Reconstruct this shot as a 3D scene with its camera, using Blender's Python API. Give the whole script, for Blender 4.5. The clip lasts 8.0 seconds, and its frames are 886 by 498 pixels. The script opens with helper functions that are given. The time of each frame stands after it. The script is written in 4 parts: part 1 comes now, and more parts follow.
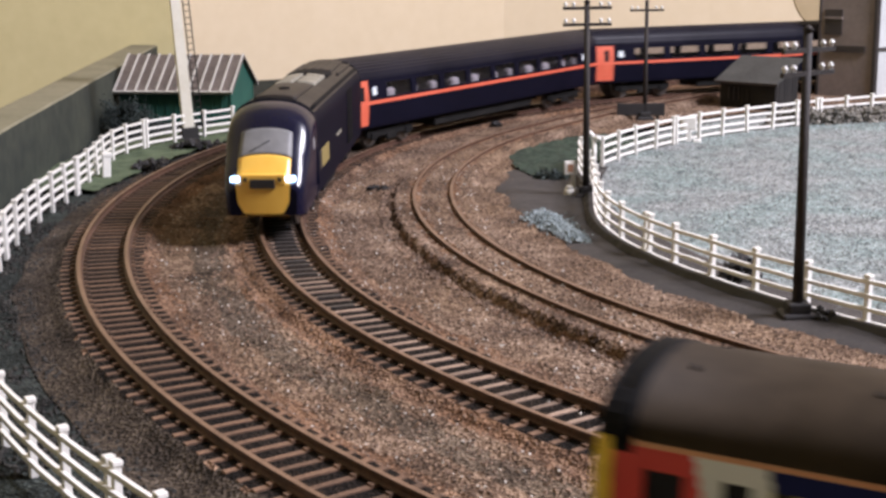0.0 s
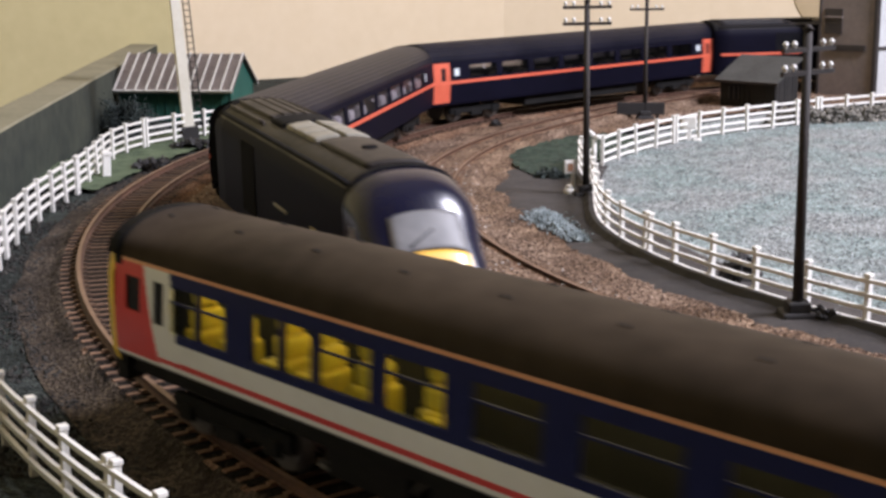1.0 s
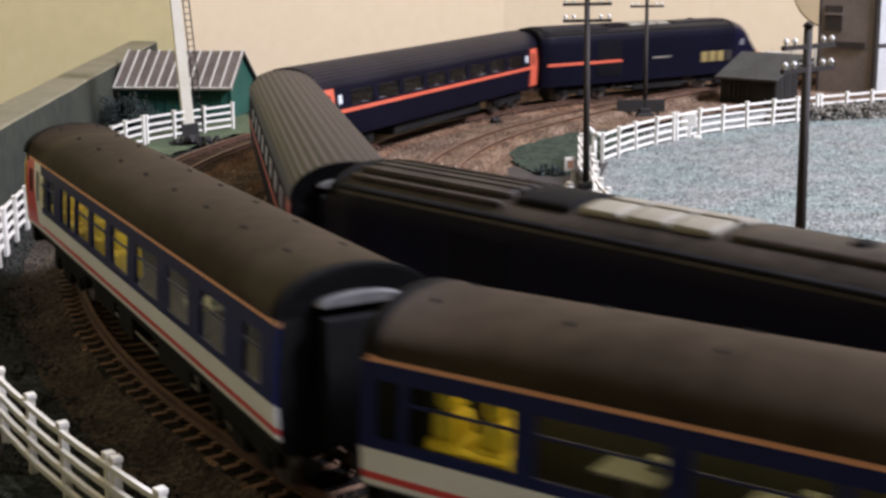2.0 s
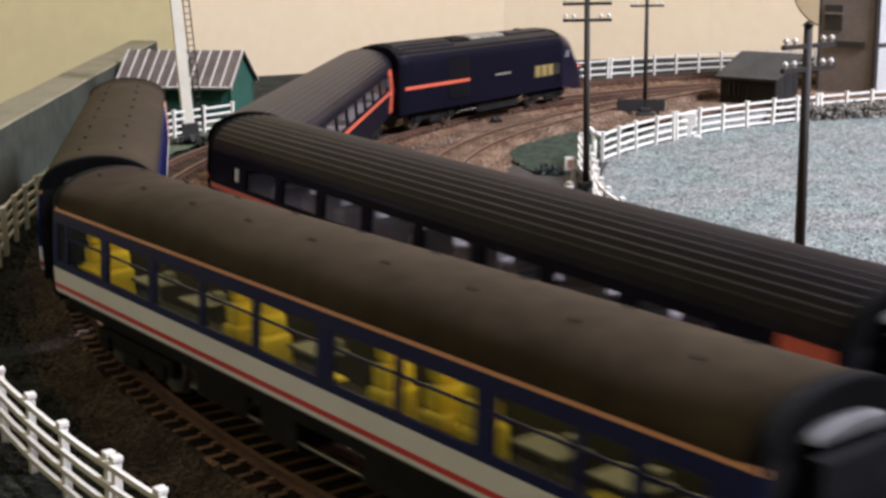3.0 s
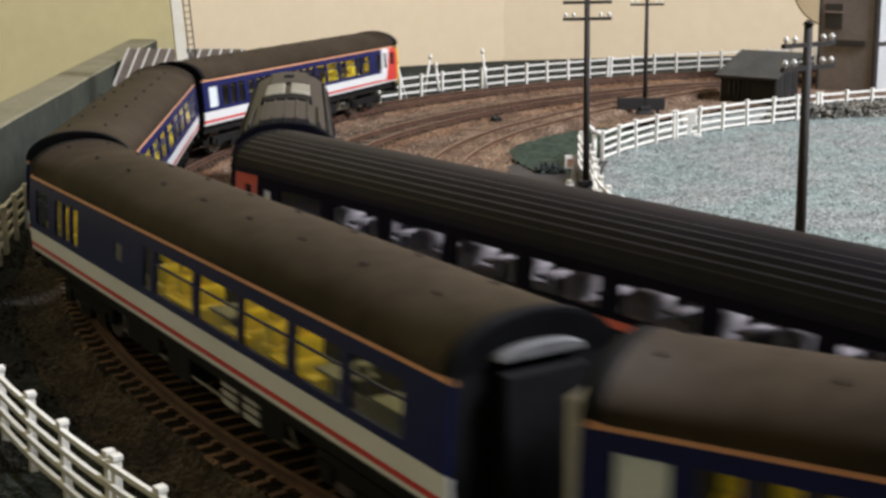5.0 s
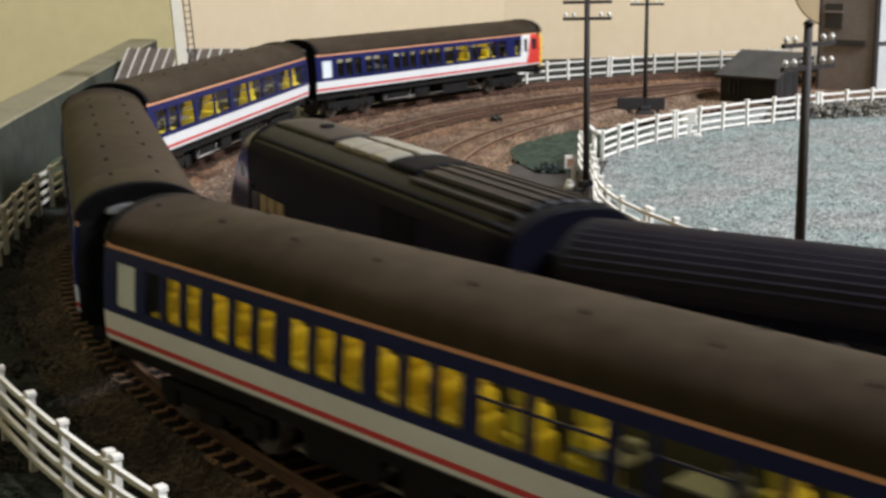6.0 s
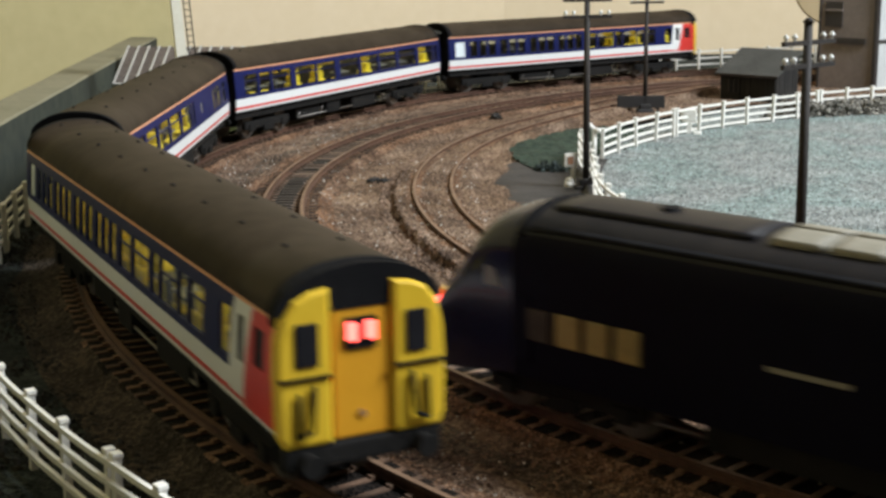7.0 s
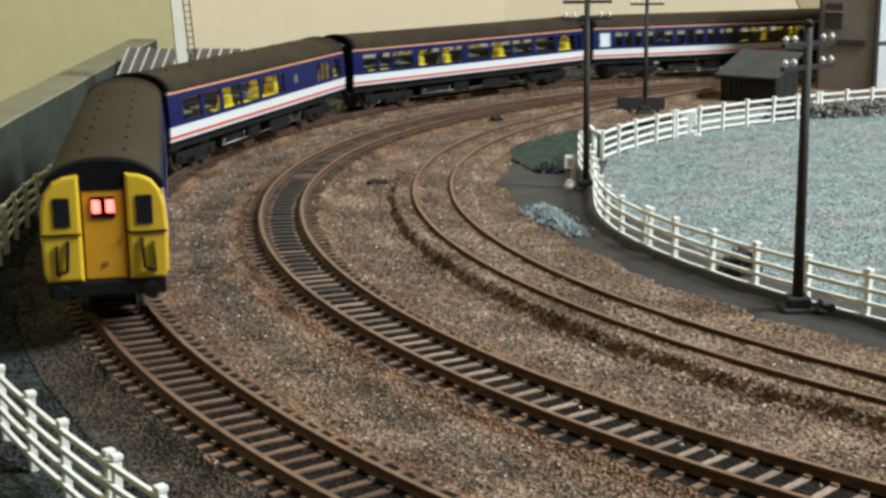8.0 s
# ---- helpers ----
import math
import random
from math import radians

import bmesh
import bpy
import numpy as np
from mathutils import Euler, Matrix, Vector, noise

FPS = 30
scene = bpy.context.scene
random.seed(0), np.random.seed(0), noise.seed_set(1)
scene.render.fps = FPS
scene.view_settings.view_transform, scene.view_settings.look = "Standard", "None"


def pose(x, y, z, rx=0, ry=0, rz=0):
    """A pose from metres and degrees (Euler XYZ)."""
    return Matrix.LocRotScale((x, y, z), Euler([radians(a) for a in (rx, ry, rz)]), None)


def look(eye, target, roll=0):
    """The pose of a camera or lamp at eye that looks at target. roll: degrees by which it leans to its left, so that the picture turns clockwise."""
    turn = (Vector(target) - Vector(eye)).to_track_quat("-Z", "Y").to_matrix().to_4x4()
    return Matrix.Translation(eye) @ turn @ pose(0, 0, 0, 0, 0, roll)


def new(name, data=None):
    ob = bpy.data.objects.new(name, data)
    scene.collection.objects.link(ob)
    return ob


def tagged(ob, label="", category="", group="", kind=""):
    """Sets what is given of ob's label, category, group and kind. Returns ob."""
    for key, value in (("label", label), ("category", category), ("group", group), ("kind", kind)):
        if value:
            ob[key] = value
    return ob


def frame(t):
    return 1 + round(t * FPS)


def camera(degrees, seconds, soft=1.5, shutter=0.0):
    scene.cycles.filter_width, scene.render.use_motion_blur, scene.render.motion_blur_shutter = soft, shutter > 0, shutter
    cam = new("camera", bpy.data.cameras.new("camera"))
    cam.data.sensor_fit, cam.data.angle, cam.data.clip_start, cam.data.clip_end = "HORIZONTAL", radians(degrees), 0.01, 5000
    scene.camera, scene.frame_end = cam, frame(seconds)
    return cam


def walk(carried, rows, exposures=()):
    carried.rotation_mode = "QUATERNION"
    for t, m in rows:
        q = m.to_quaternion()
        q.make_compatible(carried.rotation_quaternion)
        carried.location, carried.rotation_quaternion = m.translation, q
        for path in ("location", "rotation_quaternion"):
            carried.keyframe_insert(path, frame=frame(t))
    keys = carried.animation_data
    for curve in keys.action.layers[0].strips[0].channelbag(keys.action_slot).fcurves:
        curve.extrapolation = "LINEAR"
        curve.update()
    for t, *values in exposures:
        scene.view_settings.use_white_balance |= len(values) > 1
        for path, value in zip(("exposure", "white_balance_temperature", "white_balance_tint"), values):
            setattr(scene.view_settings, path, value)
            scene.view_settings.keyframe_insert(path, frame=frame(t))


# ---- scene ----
# ---- camera ----
cam = camera(35.9, 8.0, soft=2.9, shutter=0.65)
CAM_Z = 0.1187
NOD = [(0, .249), (.5, .218), (1, .213), (1.5, .142), (3, .071), (3.5, .071), (4, .105), (4.5, .071), (5, .017),
       (6.5, 0), (7, -.071), (7.5, .019), (8, 0)]
walk(cam, [(t, pose(0, 0, CAM_Z, 90 - 12.8 + a, .65, 0)) for t, a in NOD], [(0, .12, 6150, 22), (1.6, .10, 6000, 20), (3.2, .10, 6050, 19), (4.6, -.05, 6150, 13), (6.5, -.03, 6200, 9), (8, -.06, 6000, 0)])

# ---- light: one warm ceiling lamp in a closed room ----
world = bpy.data.worlds.new("world")
world.use_nodes = True
world.node_tree.nodes["Background"].inputs[0].default_value = (1, .9, .75, 1)
world.node_tree.nodes["Background"].inputs[1].default_value = .02
scene.world = world
lamp_data = bpy.data.lights.new("ceiling_lamp", "AREA")
lamp_data.shape, lamp_data.size = "DISK", .46
lamp_data.energy, lamp_data.color = 39.0, (.98, .98, 1)
lamp = new("ceiling_lamp", lamp_data)
lamp.matrix_world = look((.99, .30, .99), (.1, .62, 0))

# ---- numbers of the plan (metres; rail tops at RAIL) ----
CX, CY = .430, .629            # centre of the curves
RAIL = .0062
R_OUT, R_IN, R_SIDE = .573, .5035, .436


def curve_r(k, a):
    """Radius of track k at the angle a in degrees round the centre."""
    u = (max(105, min(232, a)) - 180) / 60
    if k == 0:
        return R_OUT + (.9 - 1.2 * u - 1.2 * u * u + 2.2 * u ** 3) / 1000
    if k == 1:
        return R_IN + (-.5 + 5.0 * u - 4.6 * u * u - 2.2 * u ** 3) / 1000
    return R_SIDE + (4.2e-5 * (150 - a) ** 2 if a < 150 else 0)


def at(r, a, z=0.0):
    return Vector((CX + r * math.cos(radians(a)), CY + r * math.sin(radians(a)), z))


def rail_point(k, a):
    """Track centre at angle a; straights run on past 90 and 270 degrees."""
    r = curve_r(k, a)
    if a < 90:
        return Vector((CX + radians(90 - a) * r, CY + r, RAIL))
    if a > 270:
        return Vector((CX + radians(a - 270) * r, CY - r, RAIL))
    return at(r, a, RAIL)


# ---- materials ----
def material(name, base, second=None, scale=60.0, rough=.7, metal=0.0, bump=0.0, fine=None, coat=0.0, spread=.5, island=0.0, spec=.5):
    m = bpy.data.materials.new(name)
    m.use_nodes = True
    nt = m.node_tree
    b = nt.nodes["Principled BSDF"]
    b.inputs["Roughness"].default_value, b.inputs["Metallic"].default_value = rough, metal
    b.inputs["Coat Weight"].default_value = coat
    b.inputs["Specular IOR Level"].default_value = spec
    b.inputs["Base Color"].default_value = (*base, 1)
    co = nt.nodes.new("ShaderNodeTexCoord")
    if second:
        n1 = nt.nodes.new("ShaderNodeTexNoise")
        n1.inputs["Scale"].default_value, n1.inputs["Detail"].default_value = scale, 6
        n2 = nt.nodes.new("ShaderNodeTexNoise")
        n2.inputs["Scale"].default_value, n2.inputs["Detail"].default_value = fine or scale * 9, 3
        mix = nt.nodes.new("ShaderNodeMath")
        mix.operation = "MULTIPLY_ADD"
        mix.inputs[1].default_value = .6
        half = nt.nodes.new("ShaderNodeMath")
        half.operation = "MULTIPLY"
        half.inputs[1].default_value = .4
        ramp = nt.nodes.new("ShaderNodeValToRGB")
        ramp.color_ramp.elements[0].position, ramp.color_ramp.elements[0].color = .5 - spread * .3, (*base, 1)
        ramp.color_ramp.elements[1].position, ramp.color_ramp.elements[1].color = .5 + spread * .3, (*second, 1)
        for n in (n1, n2):
            nt.links.new(co.outputs["Object"], n.inputs["Vector"])
        nt.links.new(n2.outputs["Fac"], half.inputs[0])
        nt.links.new(n1.outputs["Fac"], mix.inputs[0])
        nt.links.new(half.outputs[0], mix.inputs[2])
        nt.links.new(mix.outputs[0], ramp.inputs[0])
        out = ramp.outputs[0]
        if island:
            geo = nt.nodes.new("ShaderNodeNewGeometry")
            hsv = nt.nodes.new("ShaderNodeHueSaturation")
            mr = nt.nodes.new("ShaderNodeMapRange")
            mr.inputs["To Min"].default_value, mr.inputs["To Max"].default_value = 1 - island, 1 + island
            nt.links.new(geo.outputs["Random Per Island"], mr.inputs["Value"])
            nt.links.new(mr.outputs[0], hsv.inputs["Value"])
            nt.links.new(out, hsv.inputs["Color"])
            out = hsv.outputs[0]
        nt.links.new(out, b.inputs["Base Color"])
        if bump:
            bp = nt.nodes.new("ShaderNodeBump")
            bp.inputs["Strength"].default_value, bp.inputs["Distance"].default_value = bump, .001
            nt.links.new(mix.outputs[0], bp.inputs["Height"])
            nt.links.new(bp.outputs[0], b.inputs["Normal"])
    return m


def object_random(m, amount):
    """Varies a material's value from object to object."""
    nt = m.node_tree
    b = nt.nodes["Principled BSDF"]
    link = b.inputs["Base Color"].links[0]
    src = link.from_socket
    info = nt.nodes.new("ShaderNodeObjectInfo")
    mr = nt.nodes.new("ShaderNodeMapRange")
    mr.inputs["To Min"].default_value, mr.inputs["To Max"].default_value = 1 - amount, 1 + amount
    hsv = nt.nodes.new("ShaderNodeHueSaturation")
    nt.links.new(info.outputs["Random"], mr.inputs["Value"])
    nt.links.new(mr.outputs[0], hsv.inputs["Value"])
    nt.links.new(src, hsv.inputs["Color"])
    nt.links.new(hsv.outputs[0], b.inputs["Base Color"])
    return m


def glow(name, colour, strength):
    m = bpy.data.materials.new(name)
    m.use_nodes = True
    b = m.node_tree.nodes["Principled BSDF"]
    b.inputs["Base Color"].default_value = (*colour, 1)
    b.inputs["Emission Color"].default_value = (*colour, 1)
    b.inputs["Emission Strength"].default_value = strength
    return m


def glazing(name, tint, gloss=.25, ior=1.22):
    m = bpy.data.materials.new(name)
    m.use_nodes = True
    nt = m.node_tree
    nt.nodes.remove(nt.nodes["Principled BSDF"])
    t, g, mix = (nt.nodes.new(n) for n in ("ShaderNodeBsdfTransparent", "ShaderNodeBsdfGlossy", "ShaderNodeMixShader"))
    t.inputs[0].default_value = (*tint, 1)
    g.inputs["Roughness"].default_value = gloss
    fr = nt.nodes.new("ShaderNodeFresnel")
    fr.inputs[0].default_value = ior
    nt.links.new(fr.outputs[0], mix.inputs[0])
    nt.links.new(t.outputs[0], mix.inputs[1])
    nt.links.new(g.outputs[0], mix.inputs[2])
    nt.links.new(mix.outputs[0], nt.nodes["Material Output"].inputs[0])
    return m


def chippings(name, dark, mid, pale, tint, cell=620.0, patch=28.0, depth=1.5):
    """Loose stone: a colour for each chip, patches of soot and dust, and relief."""
    m = bpy.data.materials.new(name)
    m.use_nodes = True
    nt = m.node_tree
    b = nt.nodes["Principled BSDF"]
    b.inputs["Roughness"].default_value, b.inputs["Specular IOR Level"].default_value = .95, .2
    co = nt.nodes.new("ShaderNodeTexCoord")
    vor = nt.nodes.new("ShaderNodeTexVoronoi")
    vor.inputs["Scale"].default_value = cell
    sep = nt.nodes.new("ShaderNodeSeparateColor")
    big = nt.nodes.new("ShaderNodeTexNoise")
    big.inputs["Scale"].default_value, big.inputs["Detail"].default_value = patch, 7
    big.inputs["Roughness"].default_value = .65
    hue = nt.nodes.new("ShaderNodeTexNoise")
    hue.inputs["Scale"].default_value, hue.inputs["Detail"].default_value = patch * .35, 4
    add = nt.nodes.new("ShaderNodeMath")
    add.operation, add.inputs[1].default_value = "MULTIPLY_ADD", .55
    scale_ = nt.nodes.new("ShaderNodeMath")
    scale_.operation, scale_.inputs[1].default_value = "MULTIPLY_ADD", depth
    scale_.inputs[2].default_value = .23 - depth / 2
    ramp = nt.nodes.new("ShaderNodeValToRGB")
    ramp.color_ramp.elements[0].position, ramp.color_ramp.elements[0].color = .12, (*dark, 1)
    ramp.color_ramp.elements[1].position, ramp.color_ramp.elements[1].color = .95, (*pale, 1)
    ramp.color_ramp.elements.new(.5).color = (*mid, 1)
    mix = nt.nodes.new("ShaderNodeMix")
    mix.data_type, mix.blend_type = "RGBA", "MULTIPLY"
    mix.inputs["B"].default_value = (*tint, 1)
    cut = nt.nodes.new("ShaderNodeMapRange")
    cut.inputs["From Min"].default_value, cut.inputs["From Max"].default_value = .42, .60
    bump = nt.nodes.new("ShaderNodeBump")
    bump.inputs["Strength"].default_value, bump.inputs["Distance"].default_value = 1.0, .0009
    for n in (vor, big, hue):
        nt.links.new(co.outputs["Object"], n.inputs["Vector"])
    nt.links.new(vor.outputs["Color"], sep.inputs[0])
    nt.links.new(big.outputs["Fac"], scale_.inputs[0])
    nt.links.new(sep.outputs[0], add.inputs[0])
    nt.links.new(scale_.outputs[0], add.inputs[2])
    nt.links.new(add.outputs[0], ramp.inputs[0])
    nt.links.new(hue.outputs["Fac"], cut.inputs["Value"])
    nt.links.new(cut.outputs[0], mix.inputs["Factor"])
    nt.links.new(ramp.outputs[0], mix.inputs["A"])
    nt.links.new(mix.outputs["Result"], b.inputs["Base Color"])
    nt.links.new(vor.outputs["Distance"], bump.inputs["Height"])
    nt.links.new(bump.outputs[0], b.inputs["Normal"])
    return m


M = {
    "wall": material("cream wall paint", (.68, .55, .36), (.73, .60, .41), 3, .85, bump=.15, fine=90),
    "board": material("grey green painted board", (.009, .0145, .0125), (.042, .049, .034), 14, .8, bump=.3),
    "board_top": material("bare board edge", (.15, .14, .085), (.23, .21, .14), 25, .85, bump=.3),
    # yellower than the back wall, and darkened to stand in for weaker light there
    "side": material("yellowish wall paint, dimmed", (.45, .385, .19), (.51, .44, .225), 3, .85, bump=.15, fine=90),
    "room": material("dull room paint", (.30, .265, .22), (.36, .32, .27), 2, .9),
    "ceiling": material("white ceiling paint", (.58, .56, .53), (.64, .62, .58), 2, .9),
    "carpet": material("brown carpet", (.16, .11, .07), (.22, .16, .10), 30, .95),
    "scatter": chippings("dark green scatter", (.005, .0066, .0062), (.019, .0235, .0215), (.062, .072, .066), (.95, 1.0, .96), 900, 42),
    "ballast": chippings("brown ballast", (.034, .021, .0145), (.148, .096, .065), (.40, .295, .215), (1.0, .95, .86), 1050, 30),
    "rust_ballast": chippings("rust-stained ballast", (.038, .021, .0135), (.150, .088, .055), (.36, .235, .155), (1.0, .9, .8), 1050, 34),
    # dirt taken near black: the shade of the sleeper gaps is in its colour
    "gap_shade_dirt": chippings("dirt between sleepers with gap shade painted in", (.0018, .0013, .0011), (.0075, .0050, .0036), (.026, .0175, .0122), (1, .9, .8), 1000, 40),
    "soot_ballast": chippings("soot-stained ballast", (.022, .0155, .011), (.085, .062, .045), (.26, .20, .15), (1.0, .96, .88), 1050, 30),
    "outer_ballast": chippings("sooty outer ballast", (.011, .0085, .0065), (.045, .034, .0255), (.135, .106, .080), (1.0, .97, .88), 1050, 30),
    "ballast_grain": material("loose ballast", (.062, .037, .025), (.28, .19, .13), 40, .95, bump=.3, fine=700, island=.55),
    "pale_chip": material("pale stone chip", (.35, .31, .26), (.62, .58, .52), 200, .9, island=.4),
    "asphalt": material("dark tarmac", (.018, .0155, .0145), (.052, .045, .040), 22, .9, bump=.4, fine=1200),
    "yard": chippings("blue grey gravel", (.072, .078, .077), (.205, .220, .214), (.50, .52, .51), (.86, 1.0, .985), 800, 60, .55),
    "yard_grain": material("blue grey chippings", (.13, .145, .144), (.38, .41, .40), 200, .9, island=.5, fine=1500),
    "grass": material("dark green flock", (.008, .016, .010), (.038, .058, .036), 70, 1, bump=1.0, fine=1200),
    "moss": material("pale green flock", (.030, .052, .026), (.105, .140, .075), 80, 1, bump=1.0, fine=1200),
    "sleeper": object_random(material("grey brown sleeper", (.12, .076, .053), (.36, .26, .19), 90, .85, bump=.5), .35),
    "sleeper_rust": object_random(material("rusty brown sleeper", (.062, .034, .020), (.20, .115, .068), 90, .85, bump=.5), .35),
    "rail_side": material("rusty rail side", (.044, .020, .012), (.115, .056, .034), 70, .65, .15, bump=.3),
    "rail_head": material("worn rail head", (.15, .088, .056), (.25, .155, .10), 60, .5, .35),
    "white": material("off-white plastic", (.72, .70, .64), (.84, .83, .78), 60, .5, bump=.1),
    "pole": material("dark creosoted pole", (.010, .0075, .0065), (.028, .021, .016), 90, .75, bump=.4),
    "black": material("black plastic", (.010, .009, .009), (.022, .020, .020), 90, .65, bump=.3),
    "insulator": material("white china insulator", (.8, .8, .78), None, rough=.25),
    "cream_post": material("cream painted post", (.66, .62, .50), (.76, .73, .62), 40, .55, bump=.1),
    "shed_green": material("dark green boards", (.007, .062, .045), (.015, .096, .070), 60, .7, bump=.3),
    "shed_roof": material("brown grey sheet roof", (.075, .058, .050), (.16, .13, .115), 50, .85, bump=.4),
    "shed_rib": material("pale roof batten", (.42, .40, .36), (.55, .53, .48), 60, .8),
    "hut_wood": material("dark weathered planks", (.007, .006, .0055), (.020, .017, .0145), 70, .85, bump=.4),
    "hut_roof": material("grey felt roof", (.032, .032, .029), (.060, .060, .054), 50, .9, bump=.4),
    "house": material("brown grey render", (.20, .165, .150), (.275, .23, .21), 30, .9, bump=.3),
    "house_white": material("white render", (.44, .45, .44), (.52, .53, .52), 30, .8, bump=.2),
    "frame": material("dark frame", (.035, .03, .028), (.06, .05, .045), 60, .7),
    "brick": material("red brown brick", (.22, .11, .06), (.33, .18, .10), 90, .9, bump=.4),
    "verge": material("dark verge grit", (.012, .011, .010), (.048, .044, .037), 70, .95, island=.5),
    "stone": material("grey rubble stone", (.10, .095, .080), (.27, .25, .215), 70, .95, bump=.8, island=.4),
    "rubble": material("blue grey rubble", (.12, .155, .16), (.34, .39, .395), 150, .95, bump=.6, island=.4),
    "bush": material("dark bush foliage", (.012, .018, .018), (.05, .065, .058), 90, 1, island=.4),
    "tan": material("tan card", (.40, .305, .165), (.46, .35, .20), 12, .8),
    # trains
    "cep_roof": material("brown grey roof paint", (.022, .0162, .0108), (.048, .0358, .0245), 18, .6, bump=.15, spec=.06),
    "cep_blue": material("blue coach paint", (.0060, .0092, .060), (.0088, .0130, .078), 20, .5, spec=.15),
    "cep_white": material("white band paint", (.66, .67, .66), (.74, .75, .74), 30, .4),
    "cep_red": material("red band paint", (.55, .035, .03), (.62, .05, .04), 30, .4),
    "cep_orange": material("orange line paint", (.66, .30, .15), (.74, .37, .20), 30, .5),
    "cep_grey": material("grey skirt paint", (.11, .11, .115), (.17, .17, .17), 30, .6),
    "cep_yellow": material("yellow end paint", (.74, .48, .022), (.82, .55, .035), 25, .45),
    "door_yellow": material("amber end door paint", (.70, .33, .015), (.77, .38, .02), 25, .45),
    "end_black": material("black coach end", (.004, .004, .005), (.010, .010, .011), 40, .8, spec=.1),
    "gangway": material("pale grey gangway plate", (.36, .35, .33), (.46, .45, .42), 40, .7),
    "seat": material("yellow seat moulding", (.80, .62, .02), (.88, .70, .03), 50, .5),
    "floor_in": material("dull interior floor", (.018, .016, .012), (.03, .027, .02), 40, .8),
    "table_in": material("pale interior table", (.10, .10, .10), (.16, .16, .155), 40, .6),
    "under": material("black underframe", (.006, .006, .006), (.015, .014, .013), 60, .8, bump=.3, spec=.15),
    "steel": material("dull steel wheel", (.14, .13, .12), (.24, .22, .20), 50, .45, .8),
    "navy": material("navy coach paint", (.0034, .0032, .0082), (.0050, .0048, .0122), 20, .6, spec=.06),
    "nose": material("glossy navy paint", (.0048, .0046, .016), (.0072, .0075, .024), 20, .24, coat=.12, spec=.3),
    "navy_weather": material("dusty dark roof", (.014, .012, .0125), (.050, .042, .035), 26, .5, bump=.2, spec=.12),
    "navy_roof": material("dark navy roof paint", (.009, .009, .012), (.022, .020, .021), 20, .45, bump=.15, spec=.12),
    "mk_roof": material("dark ribbed roof", (.0055, .0055, .0105), (.0125, .0120, .0190), 22, .38, bump=.10, spec=.10),
    "mk_orange": material("coral stripe paint", (.56, .095, .045), (.64, .13, .07), 25, .45),
    "hst_yellow": material("warm yellow nose paint", (.80, .46, .06), (.86, .52, .09), 25, .35, coat=.3),
    "louvre": material("pale grille panel", (.18, .168, .13), (.27, .25, .20), 60, .7),
    "gold": material("dull gold lettering", (.20, .15, .05), (.30, .23, .075), 60, .6),
    "frost": material("frosted pane", (.62, .68, .70), (.72, .77, .78), 60, .3),
    "curtain": material("pale seat moulding", (.30, .275, .28), (.44, .41, .41), 90, .8),
    "oily": material("oil-stained sleeper", (.022, .018, .016), (.070, .058, .050), 60, .6, bump=.4),
    "red_glow": glow("red tail lamp", (1, .09, .07), 6.0),
    "head_glow": glow("blue white headlamp", (.42, .68, 1), 5.0),
    "strip": glow("warm interior light strip", (1, .82, .34), 5.4),
    "glass": glazing("coach glass", (.75, .78, .75)),
    "haze_glass": glazing("hazy coach glass", (.66, .64, .67), .30, 1.35),
    # matte pane: the room's pale reflection is painted as a grey base colour
    "dark_glass": material("windscreen with grey reflection painted in", (.13, .132, .135), (.22, .22, .22), 20, .42, spec=.2),
    "smoke_glass": material("smoked window", (.010, .010, .013), (.017, .017, .02), 20, .4, spec=.12),
}


# ---- mesh helpers ----
def mesh_of(name, bm, mats, smooth=False):
    me = bpy.data.meshes.new(name)
    bm.normal_update()
    bm.to_mesh(me)
    bm.free()
    for k in (mats if isinstance(mats, (list, tuple)) else [mats]):
        me.materials.append(M[k])
    if smooth:
        for p in me.polygons:
            p.use_smooth = True
    return me


def part(name, bm, mats, parent=None, label="", smooth=False):
    ob = new(name, mesh_of(name, bm, mats, smooth))
    ob.parent = parent
    return tagged(ob, label)


def thing(name, label, category, group="", m=None):
    ob = new(name)
    ob.empty_display_size = .01
    tagged(ob, label, category, group)
    if m is not None:
        ob.matrix_basis = m
    return ob


def structure(name, bm, mats, label="", smooth=False):
    return tagged(new(name, mesh_of(name, bm, mats, smooth)), label, kind="structure")


def share(name, me, parent, m):
    ob = new(name, me)
    ob.parent = parent
    ob.matrix_basis = m
    return ob


def box(bm, x0, x1, y0, y1, z0, z1, mi=0, m=None, bevel=0.0):
    vs = [bm.verts.new((x, y, z)) for z in (z0, z1) for y in (y0, y1) for x in (x0, x1)]
    fs = []
    for q in ((0, 2, 3, 1), (4, 5, 7, 6), (0, 1, 5, 4), (2, 6, 7, 3), (0, 4, 6, 2), (1, 3, 7, 5)):
        f = bm.faces.new([vs[i] for i in q])
        f.material_index = mi
        fs.append(f)
    if bevel:
        es = list({e for f in fs for e in f.edges})
        r = bmesh.ops.bevel(bm, geom=es, offset=bevel, segments=2, affect="EDGES", profile=.5)
        vs = [v for v in r["verts"]] + [v for v in vs if v.is_valid]
        for f in r["faces"]:
            f.material_index = mi
    if m is not None:
        for v in set(vs):
            v.co = m @ v.co
    return bm


